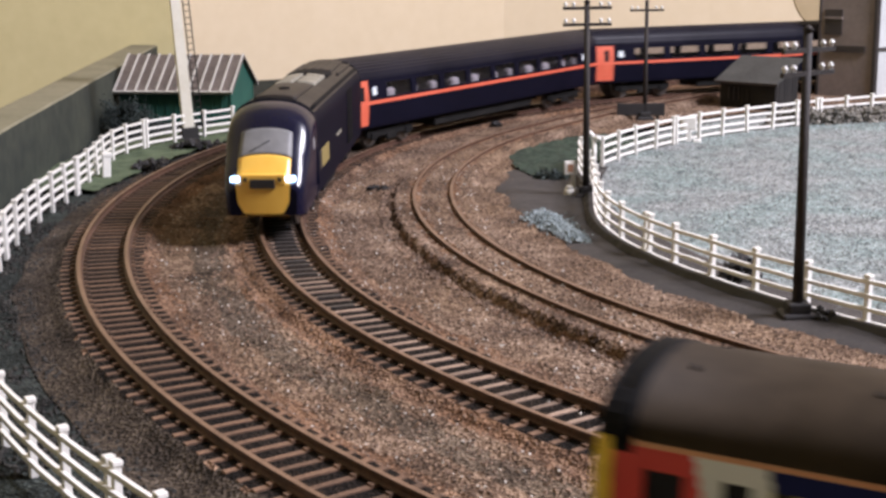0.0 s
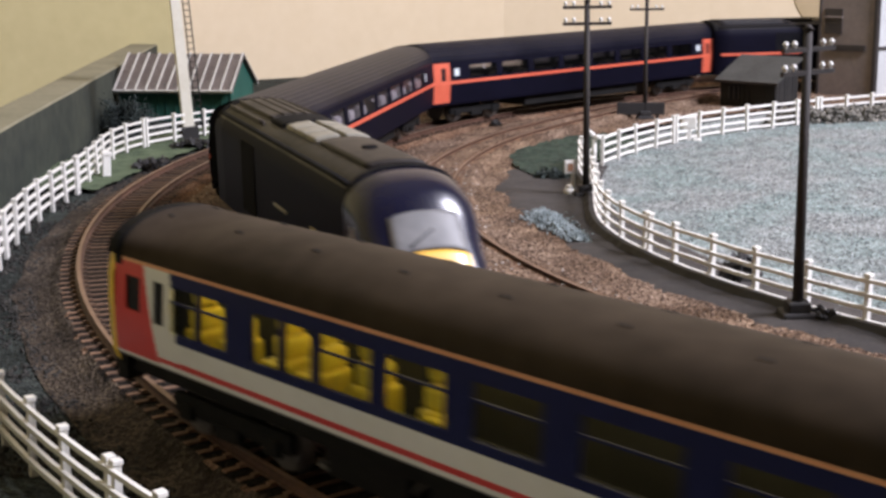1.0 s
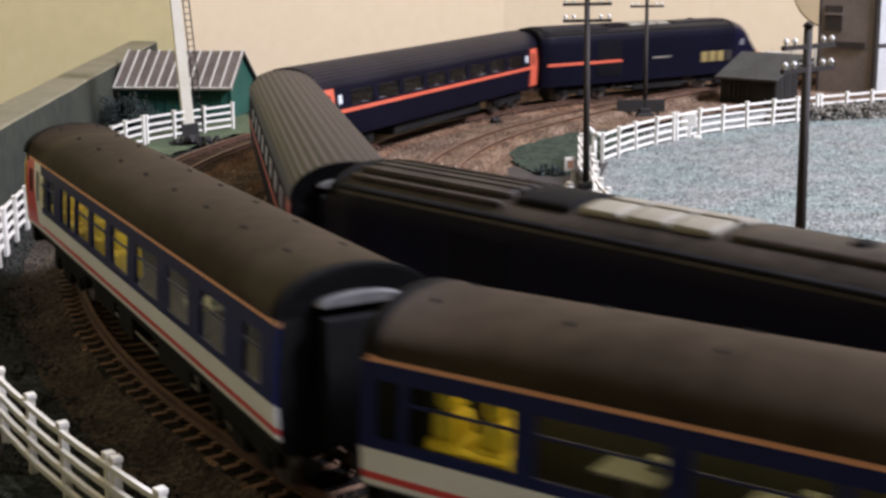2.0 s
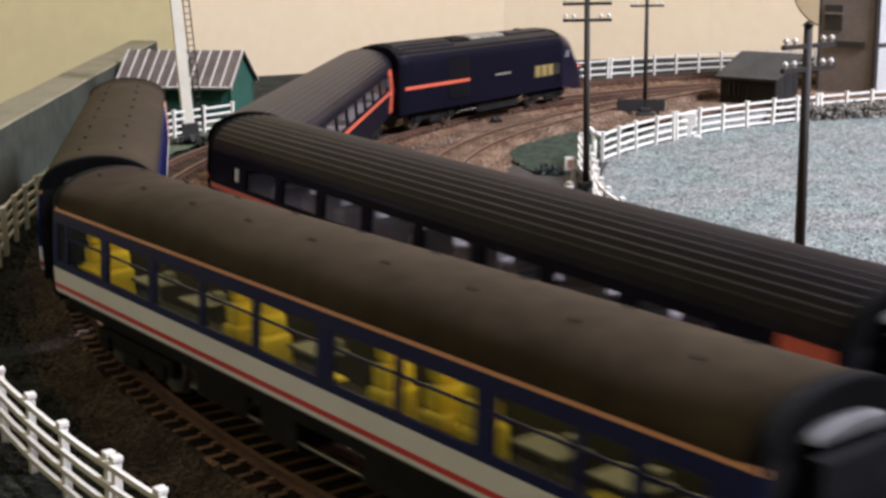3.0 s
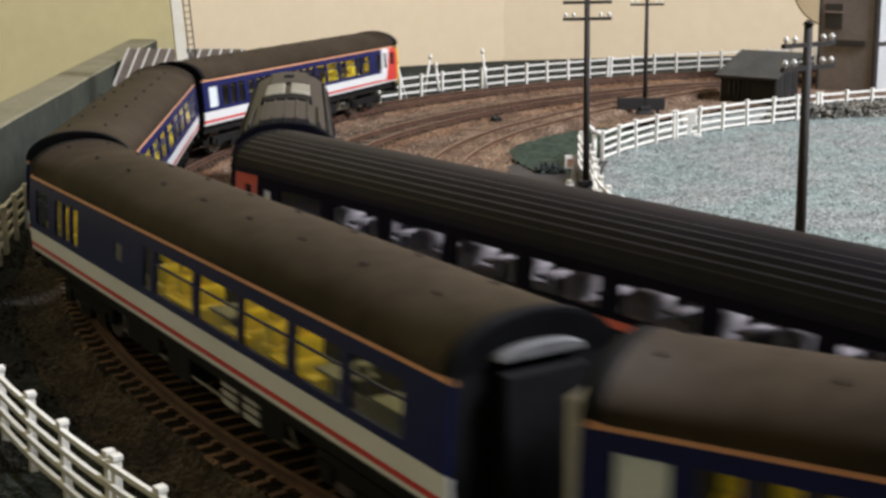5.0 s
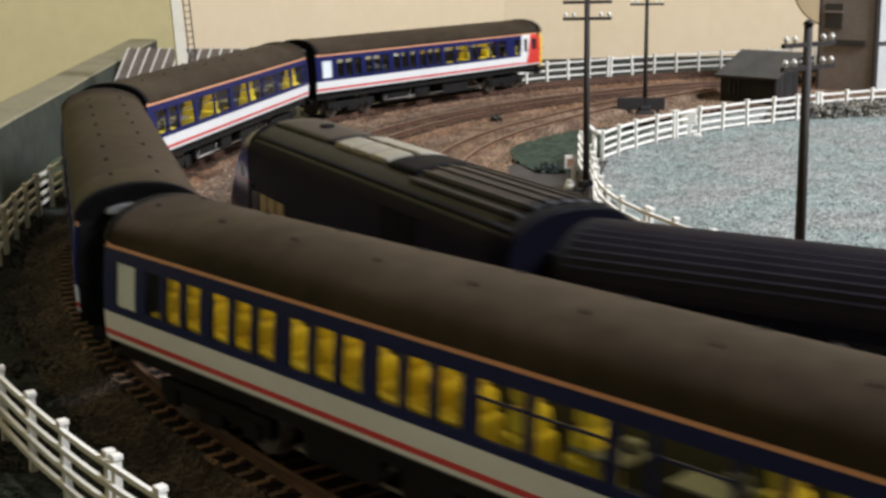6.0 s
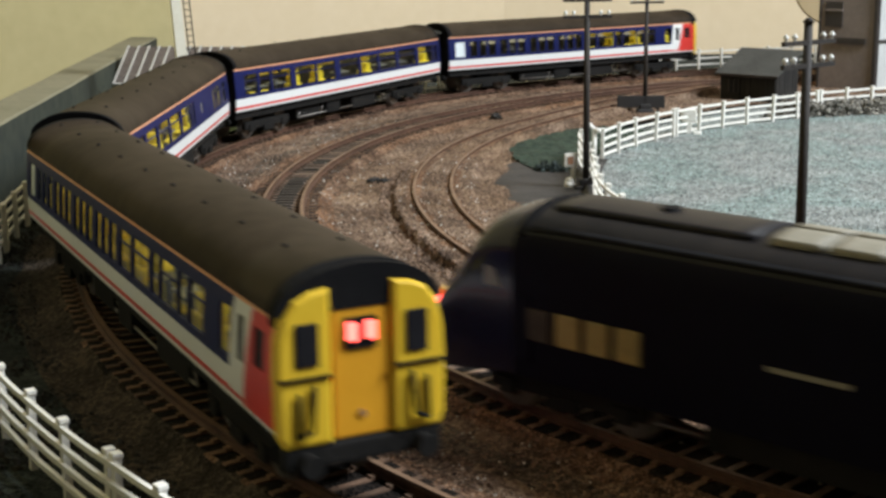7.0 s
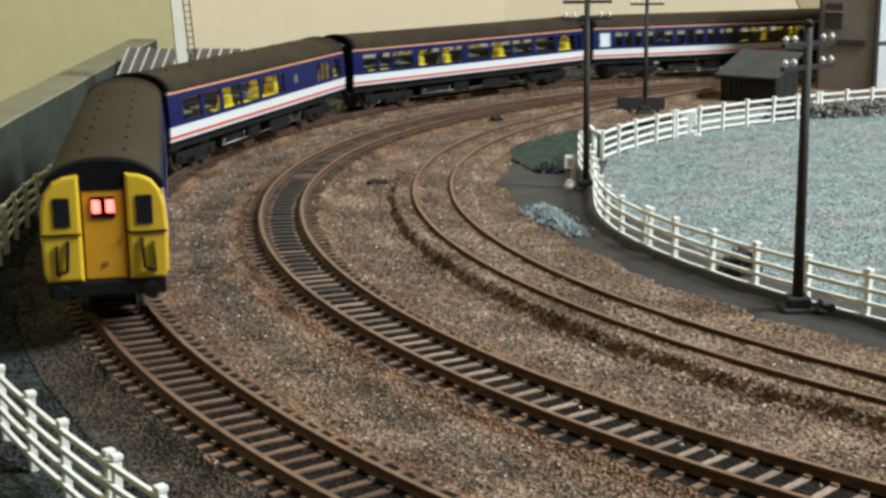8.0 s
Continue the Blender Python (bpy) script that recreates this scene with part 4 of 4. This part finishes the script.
def unit_car(layouts, cab, label, turn, fittings):
    """layouts: windows of the left and right side; cab: -1 rear, 0 none, 1 front; fittings: seats, tables, ledges."""
    th = thing("railway_coach", label, "railway coach", "blue multiple unit coaches")
    L = UNIT_L
    for s, wins in ((1, layouts[0]), (-1, layouts[1])):
        extra = []
        if cab:
            e = cab * L / 2
            slant = [(0, .0125, .0183, .0404, "cep_red")]
            for i in range(12):   # red edge leaning back towards the skirt
                x0, z = .0125 + i * .0005, .0404 - .0221 * (i + .5) / 12
                slant += [(x0, x0 + .0005, .0183, z, "cep_red"), (x0, x0 + .0005, z, .0404, "cep_white")]
            slant.append((.0185, .0236, .0198, .0404, "cep_white"))
            for i in range(7):
                slant.append((.0236 + i * .0005, .0241 + i * .0005, .0198, .0404 - .0206 * (i + .5) / 7, "cep_white"))
            for x0, x1, z0, z1, mname in slant:
                q = sorted((e - cab * x0, e - cab * x1))
                extra.append((q[0], q[1], z0, z1, mname))
            q = sorted((e - cab * .0050, e - cab * .0112))
            wins = wins + [(q[0], q[1], .0290, .0372, "smoke_glass")]
            q = sorted((e - cab * .0170, e - cab * .0212))
            wins = wins + [(q[0], q[1], .0275, .0375, "smoke_glass")]
        coach_side(th, s, L, UNIT_W, UNIT_BANDS, wins, extra, .0416)
    roof_shell(th, L, UNIT_W, .0414, .0506, "cep_roof", rim=.0034)
    underframe(th, [(-.055, -.028, -.012, -.003, .0045), (-.022, -.006, -.0135, -.002, .0050), (.010, .040, -.013, -.003, .0042),
                    (-.050, -.020, .003, .0130, .0045), (.004, .020, .002, .0135, .0040), (.026, .052, .004, .0130, .0050)], L, UNIT_W)
    interior(th, L, UNIT_W, *fittings)
    if "buffet" in label:
        for x in (-.0255, -.0375):
            for i in range(3):
                bm = bmesh.new()
                box(bm, x, x + .0085, .0131, .0136, .0056 + i * .0022, .0070 + i * .0022, bevel=.0002)
                part("louvre_slat", bm, "gangway", th)
    for x, sg in ((L / 2 - .038, 1), (-L / 2 + .038, -1)):
        bogie(th, x, turn * sg)
    bm = bmesh.new()
    tube(bm, (0, 0, -.0003), (0, 0, .0006), .0008, .0005, 8)
    me = mesh_of("roof_vent", bm, "under")
    for i in range(9):
        for s in (-1, 1):
            share("roof_vent", me, th, pose(-L / 2 + .022 + i * .0275, s * .0062, .0499, -s * 16, 0, 0))
    for face in (-1, 1):
        if cab == face:
            cab_face(th, face)
        else:
            coach_end(th, face * L / 2, UNIT_W, "gangway" if face > 0 else "end_black", face)
    return th


def cab_face(th, face):
    """Yellow end: two window panels with rounded shoulders and a recessed middle door."""
    x = face * UNIT_L / 2
    m = Matrix.Translation((x, 0, 0)) @ (Matrix.Identity(4) if face > 0 else pose(0, 0, 0, 0, 0, 180))
    # back plate and dark hood over the door
    bm = bmesh.new()
    box(bm, -.003, .0002, -.0172, .0172, .0146, .0425, 0, m)
    part("end_wall", bm, "end_black", th)
    bm = bmesh.new()
    vs = []
    for u in (-.002, .0022):
        vs.append([bm.verts.new(m @ Vector((u, .0178 * math.cos(math.pi * i / 18), .0418 + .0090 * math.sin(math.pi * i / 18)))) for i in range(19)])
    for i in range(18):
        bm.faces.new((vs[0][i], vs[1][i], vs[1][i + 1], vs[0][i + 1]))
    bm.faces.new(vs[0])
    bm.faces.new(vs[1])
    bmesh.ops.recalc_face_normals(bm, faces=bm.faces)
    part("hood", bm, "end_black", th)
    for s in (-1, 1):
        bm = bmesh.new()
        pts = [(.0066, .0150), (.0168, .0150), (.0180, .0175), (.0182, .0300), (.0178, .0370), (.0166, .0415), (.0142, .0447), (.0110, .0462), (.0066, .0468)]
        f = [bm.verts.new(m @ Vector((.0031, s * y, z))) for y, z in pts]
        g = [bm.verts.new(m @ Vector((.0000, s * y, z))) for y, z in pts]
        bm.faces.new(f)
        for i in range(len(pts)):
            j = (i + 1) % len(pts)
            bm.faces.new((f[i], g[i], g[j], f[j]))
        bmesh.ops.recalc_face_normals(bm, faces=bm.faces)
        es = [e for e in bm.edges if all(v in f for v in e.verts)]
        bmesh.ops.bevel(bm, geom=es, offset=.0009, segments=2, affect="EDGES", profile=.5)
        panel = part("front_panel", bm, "cep_yellow", th, "yellow cab front panel")
        bm = bmesh.new()
        box(bm, .0029, .0035, *sorted((s * .0094, s * .0142)), .0315, .0402, 0, m, .0002)
        part("windscreen", bm, "smoke_glass", panel)
        bm = bmesh.new()
        box(bm, .0031, .0036, *sorted((s * .0066, s * .0180)), .0289, .0295, 0, m)
        part("waist_strip", bm, "end_black", panel)
        bm = bmesh.new()
        tube(bm, m @ Vector((.0036, s * .0105, .0275)), m @ Vector((.0041, s * .0112, .0185)), .0005, n=6)
        tube(bm, m @ Vector((.0041, s * .0112, .0185)), m @ Vector((.0036, s * .0142, .0172)), .0005, n=6)
        tube(bm, m @ Vector((.0036, s * .0142, .0172)), m @ Vector((.0036, s * .0138, .0262)), .0004, n=6)
        part("jumper_cable", bm, "end_black", panel)
        bm = bmesh.new()
        tube(bm, m @ Vector((.0020, s * .0125, .0122)), m @ Vector((.0070, s * .0125, .0122)), .0016, .0024, 12)
        part("buffer", bm, "under", th)
    bm = bmesh.new()
    box(bm, -.001, .0020, -.0060, .0060, .0152, .0425, 0, m, .0004)
    door = part("end_door", bm, "door_yellow", th, "amber yellow gangway door")
    bm = bmesh.new()
    box(bm, .0019, .0024, -.0034, .0034, .0335, .0400, 0, m)
    part("blind_panel", bm, "end_black", door)
    for y in (-.0020, .0020):
        bm = bmesh.new()
        box(bm, .0022, .0028, y - .0012, y + .0012, .0352, .0390, 0, m, .0003)
        part("tail_lamp", bm, "red_glow" if face < 0 else "smoke_glass", door, "glowing red tail lamp" if face < 0 else "dark headcode panel")
    bm = bmesh.new()
    tube(bm, m @ Vector((.0019, 0, .0200)), m @ Vector((.0024, 0, .0200)), .0008, n=10)
    part("lamp_iron", bm, "brick", door)
    bm = bmesh.new()
    box(bm, -.002, .0026, -.0170, .0170, .0100, .0148, 0, m, .0006)
    part("buffer_beam", bm, "under", th)


def unit_cars():
    mm = lambda pairs, kind="glass": [(a / 1000, b / 1000, .0266, .0374, kind) for a, b in pairs]
    mirror = lambda wins: [(-b, -a, z0, z1, k) for a, b, z0, z1, k in wins]
    here = lambda xs: [x / 1000 for x in xs]
    spans = lambda pairs: [(a / 1000, b / 1000) for a, b in pairs]
    plaque = [(.0375, .0435, .0298, .0345, "cep_grey")]
    # saloon with broad windows behind the cab
    broad = mm([(-117, -106), (-94, -77), (-68, -50), (-42, -21), (-13, 4), (11, 27.5), (31.5, 47.5), (49.5, 59), (60.5, 70), (79.5, 90), (91, 101.3)])
    # compartments in threes, then a saloon behind the cab
    starts = (106, 78, 49.5, 21.5)
    threes = [(g - k * 8.5 - 6.5, g - k * 8.5) for g in starts for k in range(3)]
    saloon = mm(threes + [(-17.5, -6), (-35.5, -19.5), (-44.5, -38), (-60, -45.7), (-68.3, -61.6), (-81, -70), (-99.5, -92.5)])
    saloon += mm([(110.5, 119.5)], "frost")
    open_ = mm([(117, 122), (93, 115), (65, 89), (38.5, 61), (14, 36), (-12, 11.5), (-39, -18), (-63, -41), (-88, -68.5), (-101, -90), (-116, -103.5)])
    buffet = mm([(105, 118), (91, 98), (83.5, 89.5), (75.5, 82), (15.5, 21.6), (-12, 13), (-38, -15), (-63, -40.5), (-86.5, -66.5), (-110, -90)]) + plaque
    side_seats = [g - k * 8.5 - 3.2 for g in starts for k in range(3)]
    return [
        unit_car((broad, mirror(saloon)), 1, "blue, white and red leading coach with a cab", 0,
                 (here([97, 84, 65, 53, 38, 18]), here([-60]), spans([(50, 57), (61, 69), (12, 18)]))),
        unit_car((open_, open_), 0, "blue, white and red coach with large windows", 0,
                 (here([110, 100, 30, 19, -29, -46, -56]), here([74, 48, -3, -76, -95, -112]), spans([(96, 112), (-17, -12), (-98, -91), (-109, -104)]))),
        unit_car((buffet, buffet), 0, "blue, white and red buffet coach with few windows", 0,
                 (here([115, 111, 107, 95, 18.5, 6, -5, -31, -46, -57]), here([-22, -77, -100]), spans([(-9, 11), (-37, -25), (-61, -51), (-73, -68)]))),
        unit_car((saloon, mirror(broad)), -1, "blue, white and red trailing coach with yellow end and red lamps", 0,
                 (here(side_seats + [-12, -27, -65, -76]), here([-31, -52, -96]), spans([(1, 106), (-60, -51), (-99, -93)]))),
    ]


# high speed train in navy
def nose_w(x):
    return float(np.interp(x, [0, .001, .003, .008, .018, .030, .05], [.0134, .0148, .0157, .0165, .0173, .0178, .0181]))


def nose_top(x):
    return float(np.interp(x, [0, .0008, .0026, .0075, .0150, .0175, .0215, .027, .034, .045], [.0214, .0232, .0248, .0316, .0408, .0448, .0481, .0501, .0510, .0512]))


def nose_bottom(x):
    return float(np.interp(x, [0, .004, .012, .03], [.0086, .0082, .0082, .0110]))


def nose_arch(x):
    """Height of the roof's arch over the sides, at x from the front."""
    return min(.0118, (nose_top(x) - nose_bottom(x)) * .40)


def nose_z(x, y):
    """Height of the power car's skin over (x from the front, y)."""
    h = nose_arch(x)
    return nose_top(x) - h + h * max(0, 1 - abs(y / nose_w(x)) ** 2.3) ** (1 / 2.3)


def power_car(label, lit, stripe):
    L = .2215
    th = thing("power_car", label, "locomotive", "navy power cars")
    X = lambda x: L / 2 - x
    stations = [0, .0006, .0012, .002, .003, .0045, .006, .0085, .011, .0135, .016, .0185, .0215, .024, .026, .029, .032, .038, .045] + [.045 + (L - .045) * i / 12 for i in range(1, 13)]
    n = 44
    bm = bmesh.new()
    rows = []
    for x in stations:
        w, zt, zb = nose_w(x), nose_top(x), nose_bottom(x)
        h = nose_arch(x)
        outline = [(w * (1 - .03 * (1 - k / 5)), zb + (zt - h - zb) * k / 5) for k in range(5)]
        for i in range(n - 9):
            c, d = math.cos(math.pi * i / (n - 10)), math.sin(math.pi * i / (n - 10))
            outline.append((w * math.copysign(abs(c) ** (2 / 2.3), c), zt - h + h * max(0, d) ** (2 / 2.3)))
        outline += [(-w * (1 - .03 * (1 - k / 5)), zb + (zt - h - zb) * k / 5) for k in range(4, -1, -1)]
        row = [bm.verts.new((X(x), y, z)) for y, z in outline]
        rows.append(row)
    for k, (r0, r1) in enumerate(zip(rows, rows[1:])):
        for i in range(n):
            f = bm.faces.new((r0[i], r0[i + 1], r1[i + 1], r1[i]))
            f.smooth = True
            mid = sum((v.co.z for v in f.verts)) / 4
            f.material_index = 1 if stations[k] >= .032 and mid > .0452 else 2 if stations[k] < .032 else 0
    bm.faces.new(rows[0])
    bm.faces.new(rows[-1][::-1])
    bmesh.ops.recalc_face_normals(bm, faces=bm.faces)
    roof = "navy_weather" if lit else "navy_roof"
    part("body_shell", bm, ["navy", roof, "nose"], th)

    def skin(name, mat, x0, x1, y0, y1, lift, label="", nx=10, ny=10, parent=th, taper=0):
        bm = bmesh.new()
        top = [[None] * (ny + 1) for _ in range(nx + 1)]
        for i in range(nx + 1):
            x = x0 + (x1 - x0) * i / nx
            for j in range(ny + 1):
                y = (y0 + (y1 - y0) * j / ny) * (1 - taper * i / nx)
                top[i][j] = bm.verts.new((X(x) + lift * .5, y, nose_z(x, y) + lift))
        for i in range(nx):
            for j in range(ny):
                bm.faces.new((top[i][j], top[i + 1][j], top[i + 1][j + 1], top[i][j + 1])).smooth = True
        r = bmesh.ops.extrude_face_region(bm, geom=list(bm.faces))
        for v in r["geom"]:
            if isinstance(v, bmesh.types.BMVert):
                v.co.z -= lift * 1.5
        bmesh.ops.recalc_face_normals(bm, faces=bm.faces)
        return part(name, bm, mat, parent, label)
    skin("nose_panel", "hst_yellow", .0006, .0074, -.0106, .0106, .0004, "warm yellow nose panel")
    screen = skin("windscreen", "dark_glass", .0079, .0152, -.0108, .0108, .0004, "matte windscreen with its grey reflection painted in", taper=.04)
    bm = bmesh.new()
    tube(bm, (X(.0082), -.006, nose_z(.0082, -.006) + .0008), (X(.0112), .0015, nose_z(.0112, .0015) + .0008), .0003, n=6)
    part("wiper", bm, "black", screen)
    bm = bmesh.new()   # front valance below the lamps
    cols = []
    for z, out in ((.0080, -.0012), (.0092, .0003), (.0210, .0009), (.0214, .0002)):
        cols.append([bm.verts.new((L / 2 + out - 5 * (.0108 * j / 8 * (1 if z > .015 else .92)) ** 2, .0108 * j / 8 * (1 if z > .015 else .92), z)) for j in range(-8, 9)])
    for c0, c1 in zip(cols, cols[1:]):
        for j in range(16):
            bm.faces.new((c0[j], c0[j + 1], c1[j + 1], c1[j]))
    part("valance", bm, "hst_yellow", th, "yellow lower nose valance")
    bm = bmesh.new()
    box(bm, L / 2 - .002, L / 2 + .0016, -.0050, .0050, .0194, .0232, bevel=.0003)
    part("lamp_grille", bm, "black", th)
    bm = bmesh.new()
    box(bm, L / 2 - .003, L / 2 + .0009, -.0090, .0090, .0209, .0250, bevel=.0004)
    part("lamp_bar", bm, "hst_yellow", th)
    for y in (-.0110, .0110):
        bm = bmesh.new()
        box(bm, L / 2 - .003, L / 2 + .0004, y - .0019, y + .0019, .0219 if lit else .0224, .0239 if lit else .0236, bevel=.0005)
        part("lamp", bm, "head_glow" if lit else "red_glow", th, "glowing blue-white headlamp" if lit else "glowing red tail lamp")
        bm = bmesh.new()
        tube(bm, (L / 2 - .002, y * .62, .0230), (L / 2 + .0011, y * .62, .0230), .0010, .0009, 10)
        part("lamp_lens", bm, "black", th)
    for s in (-1, 1):
        bm = bmesh.new()   # cab side window and door recess
        box(bm, X(.029), X(.023), *sorted((s * .0160, s * .0176)), .0312, .0366, bevel=.0005)
        part("cab_window", bm, "dark_glass", th)
        bm = bmesh.new()
        box(bm, X(.038), X(.0325), *sorted((s * .0172, s * .0182)), .0150, .0310, bevel=.0005)
        part("cab_door", bm, "navy", th)
        if stripe in (2, s):
            bm = bmesh.new()
            box(bm, X(.2160), X(.148), *sorted((s * .0176, s * .0185)), .0254, .0273)
            part("side_stripe", bm, "mk_orange", th, "coral side stripe")
        bm = bmesh.new()
        for i in range(7):
            x = .168 - i * .0032
            box(bm, X(x + .0020), X(x), *sorted((s * .0176, s * .0184)), .0160, .0420)
        part("side_grille", bm, "end_black", th)
        for i in range(4):   # unreadable gold marking as plain bars
            bm = bmesh.new()
            x = .037 + i * .0084
            box(bm, X(x + .0066), X(x), *sorted((s * .0168, s * .01835)), .0205, .0282, bevel=.0003)
            part("marking_bar", bm, "gold" if i else "navy_weather", th)
        bm = bmesh.new()
        box(bm, X(.118), X(.100), *sorted((s * .0178, s * .01845)), .0262, .0272)
        part("name_plate", bm, "louvre", th)
        skin("gutter", "end_black", .036, .2195, *sorted((s * .0148, s * .0158)), .0005, nx=12, ny=1)
    skin("cowl_seam", "end_black", .0325, .0345, -.0165, .0165, .0006, nx=3, ny=20)
    skin("roof_panel", roof, .038, .091, -.0088, .0088, .0009)
    skin("roof_panel", roof, .158, .2155, -.0088, .0088, .0009)
    for i in range(7):
        y = -.0123 + i * .0041
        skin("roof_rib", roof, .1570, .2165, y - .0004, y + .0004, .0013, nx=8, ny=1)
    for s in (-1, 1):
        for i in range(3):
            skin("roof_grille", "louvre", .0950 + i * .0133, .1070 + i * .0133, *sorted((s * .0011, s * .0092)), .0013, "pale roof grille panel", nx=4)
    skin("fan_housing", "end_black", .1365, .1545, -.0100, .0100, .0012)
    bm = bmesh.new()
    tube(bm, (X(.064), 0, .0500), (X(.064), 0, .0528), .0024, n=16)
    part("exhaust", bm, "end_black", th)
    skin("end_rim", "end_black", .2190, .2213, -.0170, .0170, .0007, nx=3, ny=22)
    underframe(th, [(-.022, .028, -.0135, .0135, .0035), (-.038, -.026, -.012, .012, .0050)], L - .03, .0176)
    for x in (X(.044), X(.180)):
        bogie(th, x, 0, .0345, .0068)
    bm = bmesh.new()
    box(bm, -L / 2 - .0032, -L / 2 + .001, -.0080, .0080, .0140, .0420, bevel=.0006)
    part("gangway", bm, "end_black", th)
    return th


def high_speed_coach(label, doors, seat_top):
    """doors: ends with a coral door, as -1 (rear) and 1 (front)."""
    L, w = .3040, .0179
    th = thing("railway_coach", label, "railway coach", "navy express coaches")
    wins = [(-.120 + i * .0303, -.120 + i * .0303 + .0246, .0286, .0364, "haze_glass") for i in range(8)]
    wins += [(x, x + .0046, .0302, .0350, "frost") for x in (-L / 2 + .0215, L / 2 - .0261)]
    bands = [(.0120, "navy"), (.0252, "mk_orange"), (.0272, "navy")]
    for s in (-1, 1):
        extra, more = [], []
        for e in doors:
            q = sorted((e * L / 2 - e * .0032, e * L / 2 - e * .0175))
            extra.append((q[0], q[1], .0135, .0388, "mk_orange"))
            q = sorted((e * L / 2 - e * .0098, e * L / 2 - e * .0138))
            more.append((q[0], q[1], .0275, .0355, "smoke_glass"))
        coach_side(th, s, L, w, bands, wins + more, extra, .0392)
    roof_shell(th, L, w, .0390, .0500, "mk_roof", ribs=1)
    bm = bmesh.new()
    box(bm, -L / 2 + .002, L / 2 - .002, -w + .0024, w - .0024, .0160, .0168)
    part("floor_pan", bm, "floor_in", th)
    bm = bmesh.new()
    box(bm, -.0030, .0030, -.0058, .0058, 0, .0045, bevel=.0006)
    box(bm, -.0056, .0030, -.0058, .0058, .0, seat_top, bevel=.0020)
    box(bm, .0070, .0120, -.0055, .0055, .0068, .0076)
    me = mesh_of("seat_row", bm, "curtain")
    for i in range(11):
        for s in (-1, 1):
            share("seat_row", me, th, pose(-.122 + i * .0232, s * .0098, .0168))
    bm = bmesh.new()
    box(bm, -.060, .060, -.0130, .0130, .0050, .0125, bevel=.0008)
    part("equipment_box", bm, "under", th)
    bm = bmesh.new()
    box(bm, -L / 2 + .002, L / 2 - .002, -w + .003, w - .003, .0110, .0135)
    part("underframe", bm, "under", th)
    for x in (-L / 2 + .045, L / 2 - .045):
        bogie(th, x, 0, .0340)
    for face in (-1, 1):
        coach_end(th, face * L / 2, w, "end_black", face)
    return th


ground_cover()
fences()
telegraph_pole(.0664, .6375, .092, (.0820, .0895), 0, .0015, "dark telegraph pole with two arms beside the yard fence", -.3)
telegraph_pole(.1353, .9235, .0800, (.0745,), 0, .0014, "dark telegraph pole behind the nameboard")
telegraph_pole(.1114, .4202, .0920, (.0790, .0860), 33, .0016, "dark telegraph pole standing on a black block by the fence", -.4)
signal_mast()
roof_shed()
lineside_hut()
house()
name_board()
ground_signal()
small_things()
bush()
UNIT = unit_cars()
EXPRESS = [power_car("navy power car with yellow nose and lit headlamps", True, 0),
           high_speed_coach("navy express coach with coral stripe and leading door", (1,), .0158),
           high_speed_coach("navy express coach with coral stripe and end doors", (-1, 1), .0100),
           power_car("navy power car trailing with red tail lamps", False, 2)]
tracks()


# ---- movement ----
def ride(k, a, half):
    """Pose of a car on track k: its pivots stand on the curve, half apart from the middle at angle a (towards smaller angles is +x)."""
    d = math.degrees(half / curve_r(k, a))
    p, q = rail_point(k, a - d), rail_point(k, a + d)
    mid = (p + q) / 2
    way = p - q
    return Matrix.Translation(mid) @ pose(0, 0, 0, 0, 0, math.degrees(math.atan2(way.y, way.x)))


def motions():
    times = [i * .25 for i in range(33)]
    # multiple unit: front end at 227 degrees, running down by about 16.5 a second
    for i, car in enumerate(UNIT):
        walk(car, [(t, ride(0, 227.4 - 1.1 * math.exp(-3 * t) - 16.85 * t + .08 * t * t + 13.0 + i * 26.85, .090)) for t in times])
    # express: nose at 190 degrees, slowing from 22 to 20 degrees a second
    lengths, s = (.2215, .3040, .3040, .2215), 0.0
    for i, car in enumerate(EXPRESS):
        back = math.degrees((s + lengths[i] / 2) / R_IN)
        s += lengths[i] + .0050
        rows = []
        for t in times:
            early = float(np.interp(t, [0, .5, 1, 1.5, 2.25], [.7, .7, .3, -.15, 0]))
            m = ride(1, 190.35 + early + 20.0 * t + 4.6 * (1 - math.exp(-t / 1.7)) - back, (.0680, .1045, .1045, .0680)[i])
            rows.append((t, m if i == 3 else m @ pose(0, 0, 0, 0, 0, 180)))
        walk(car, rows)


motions()
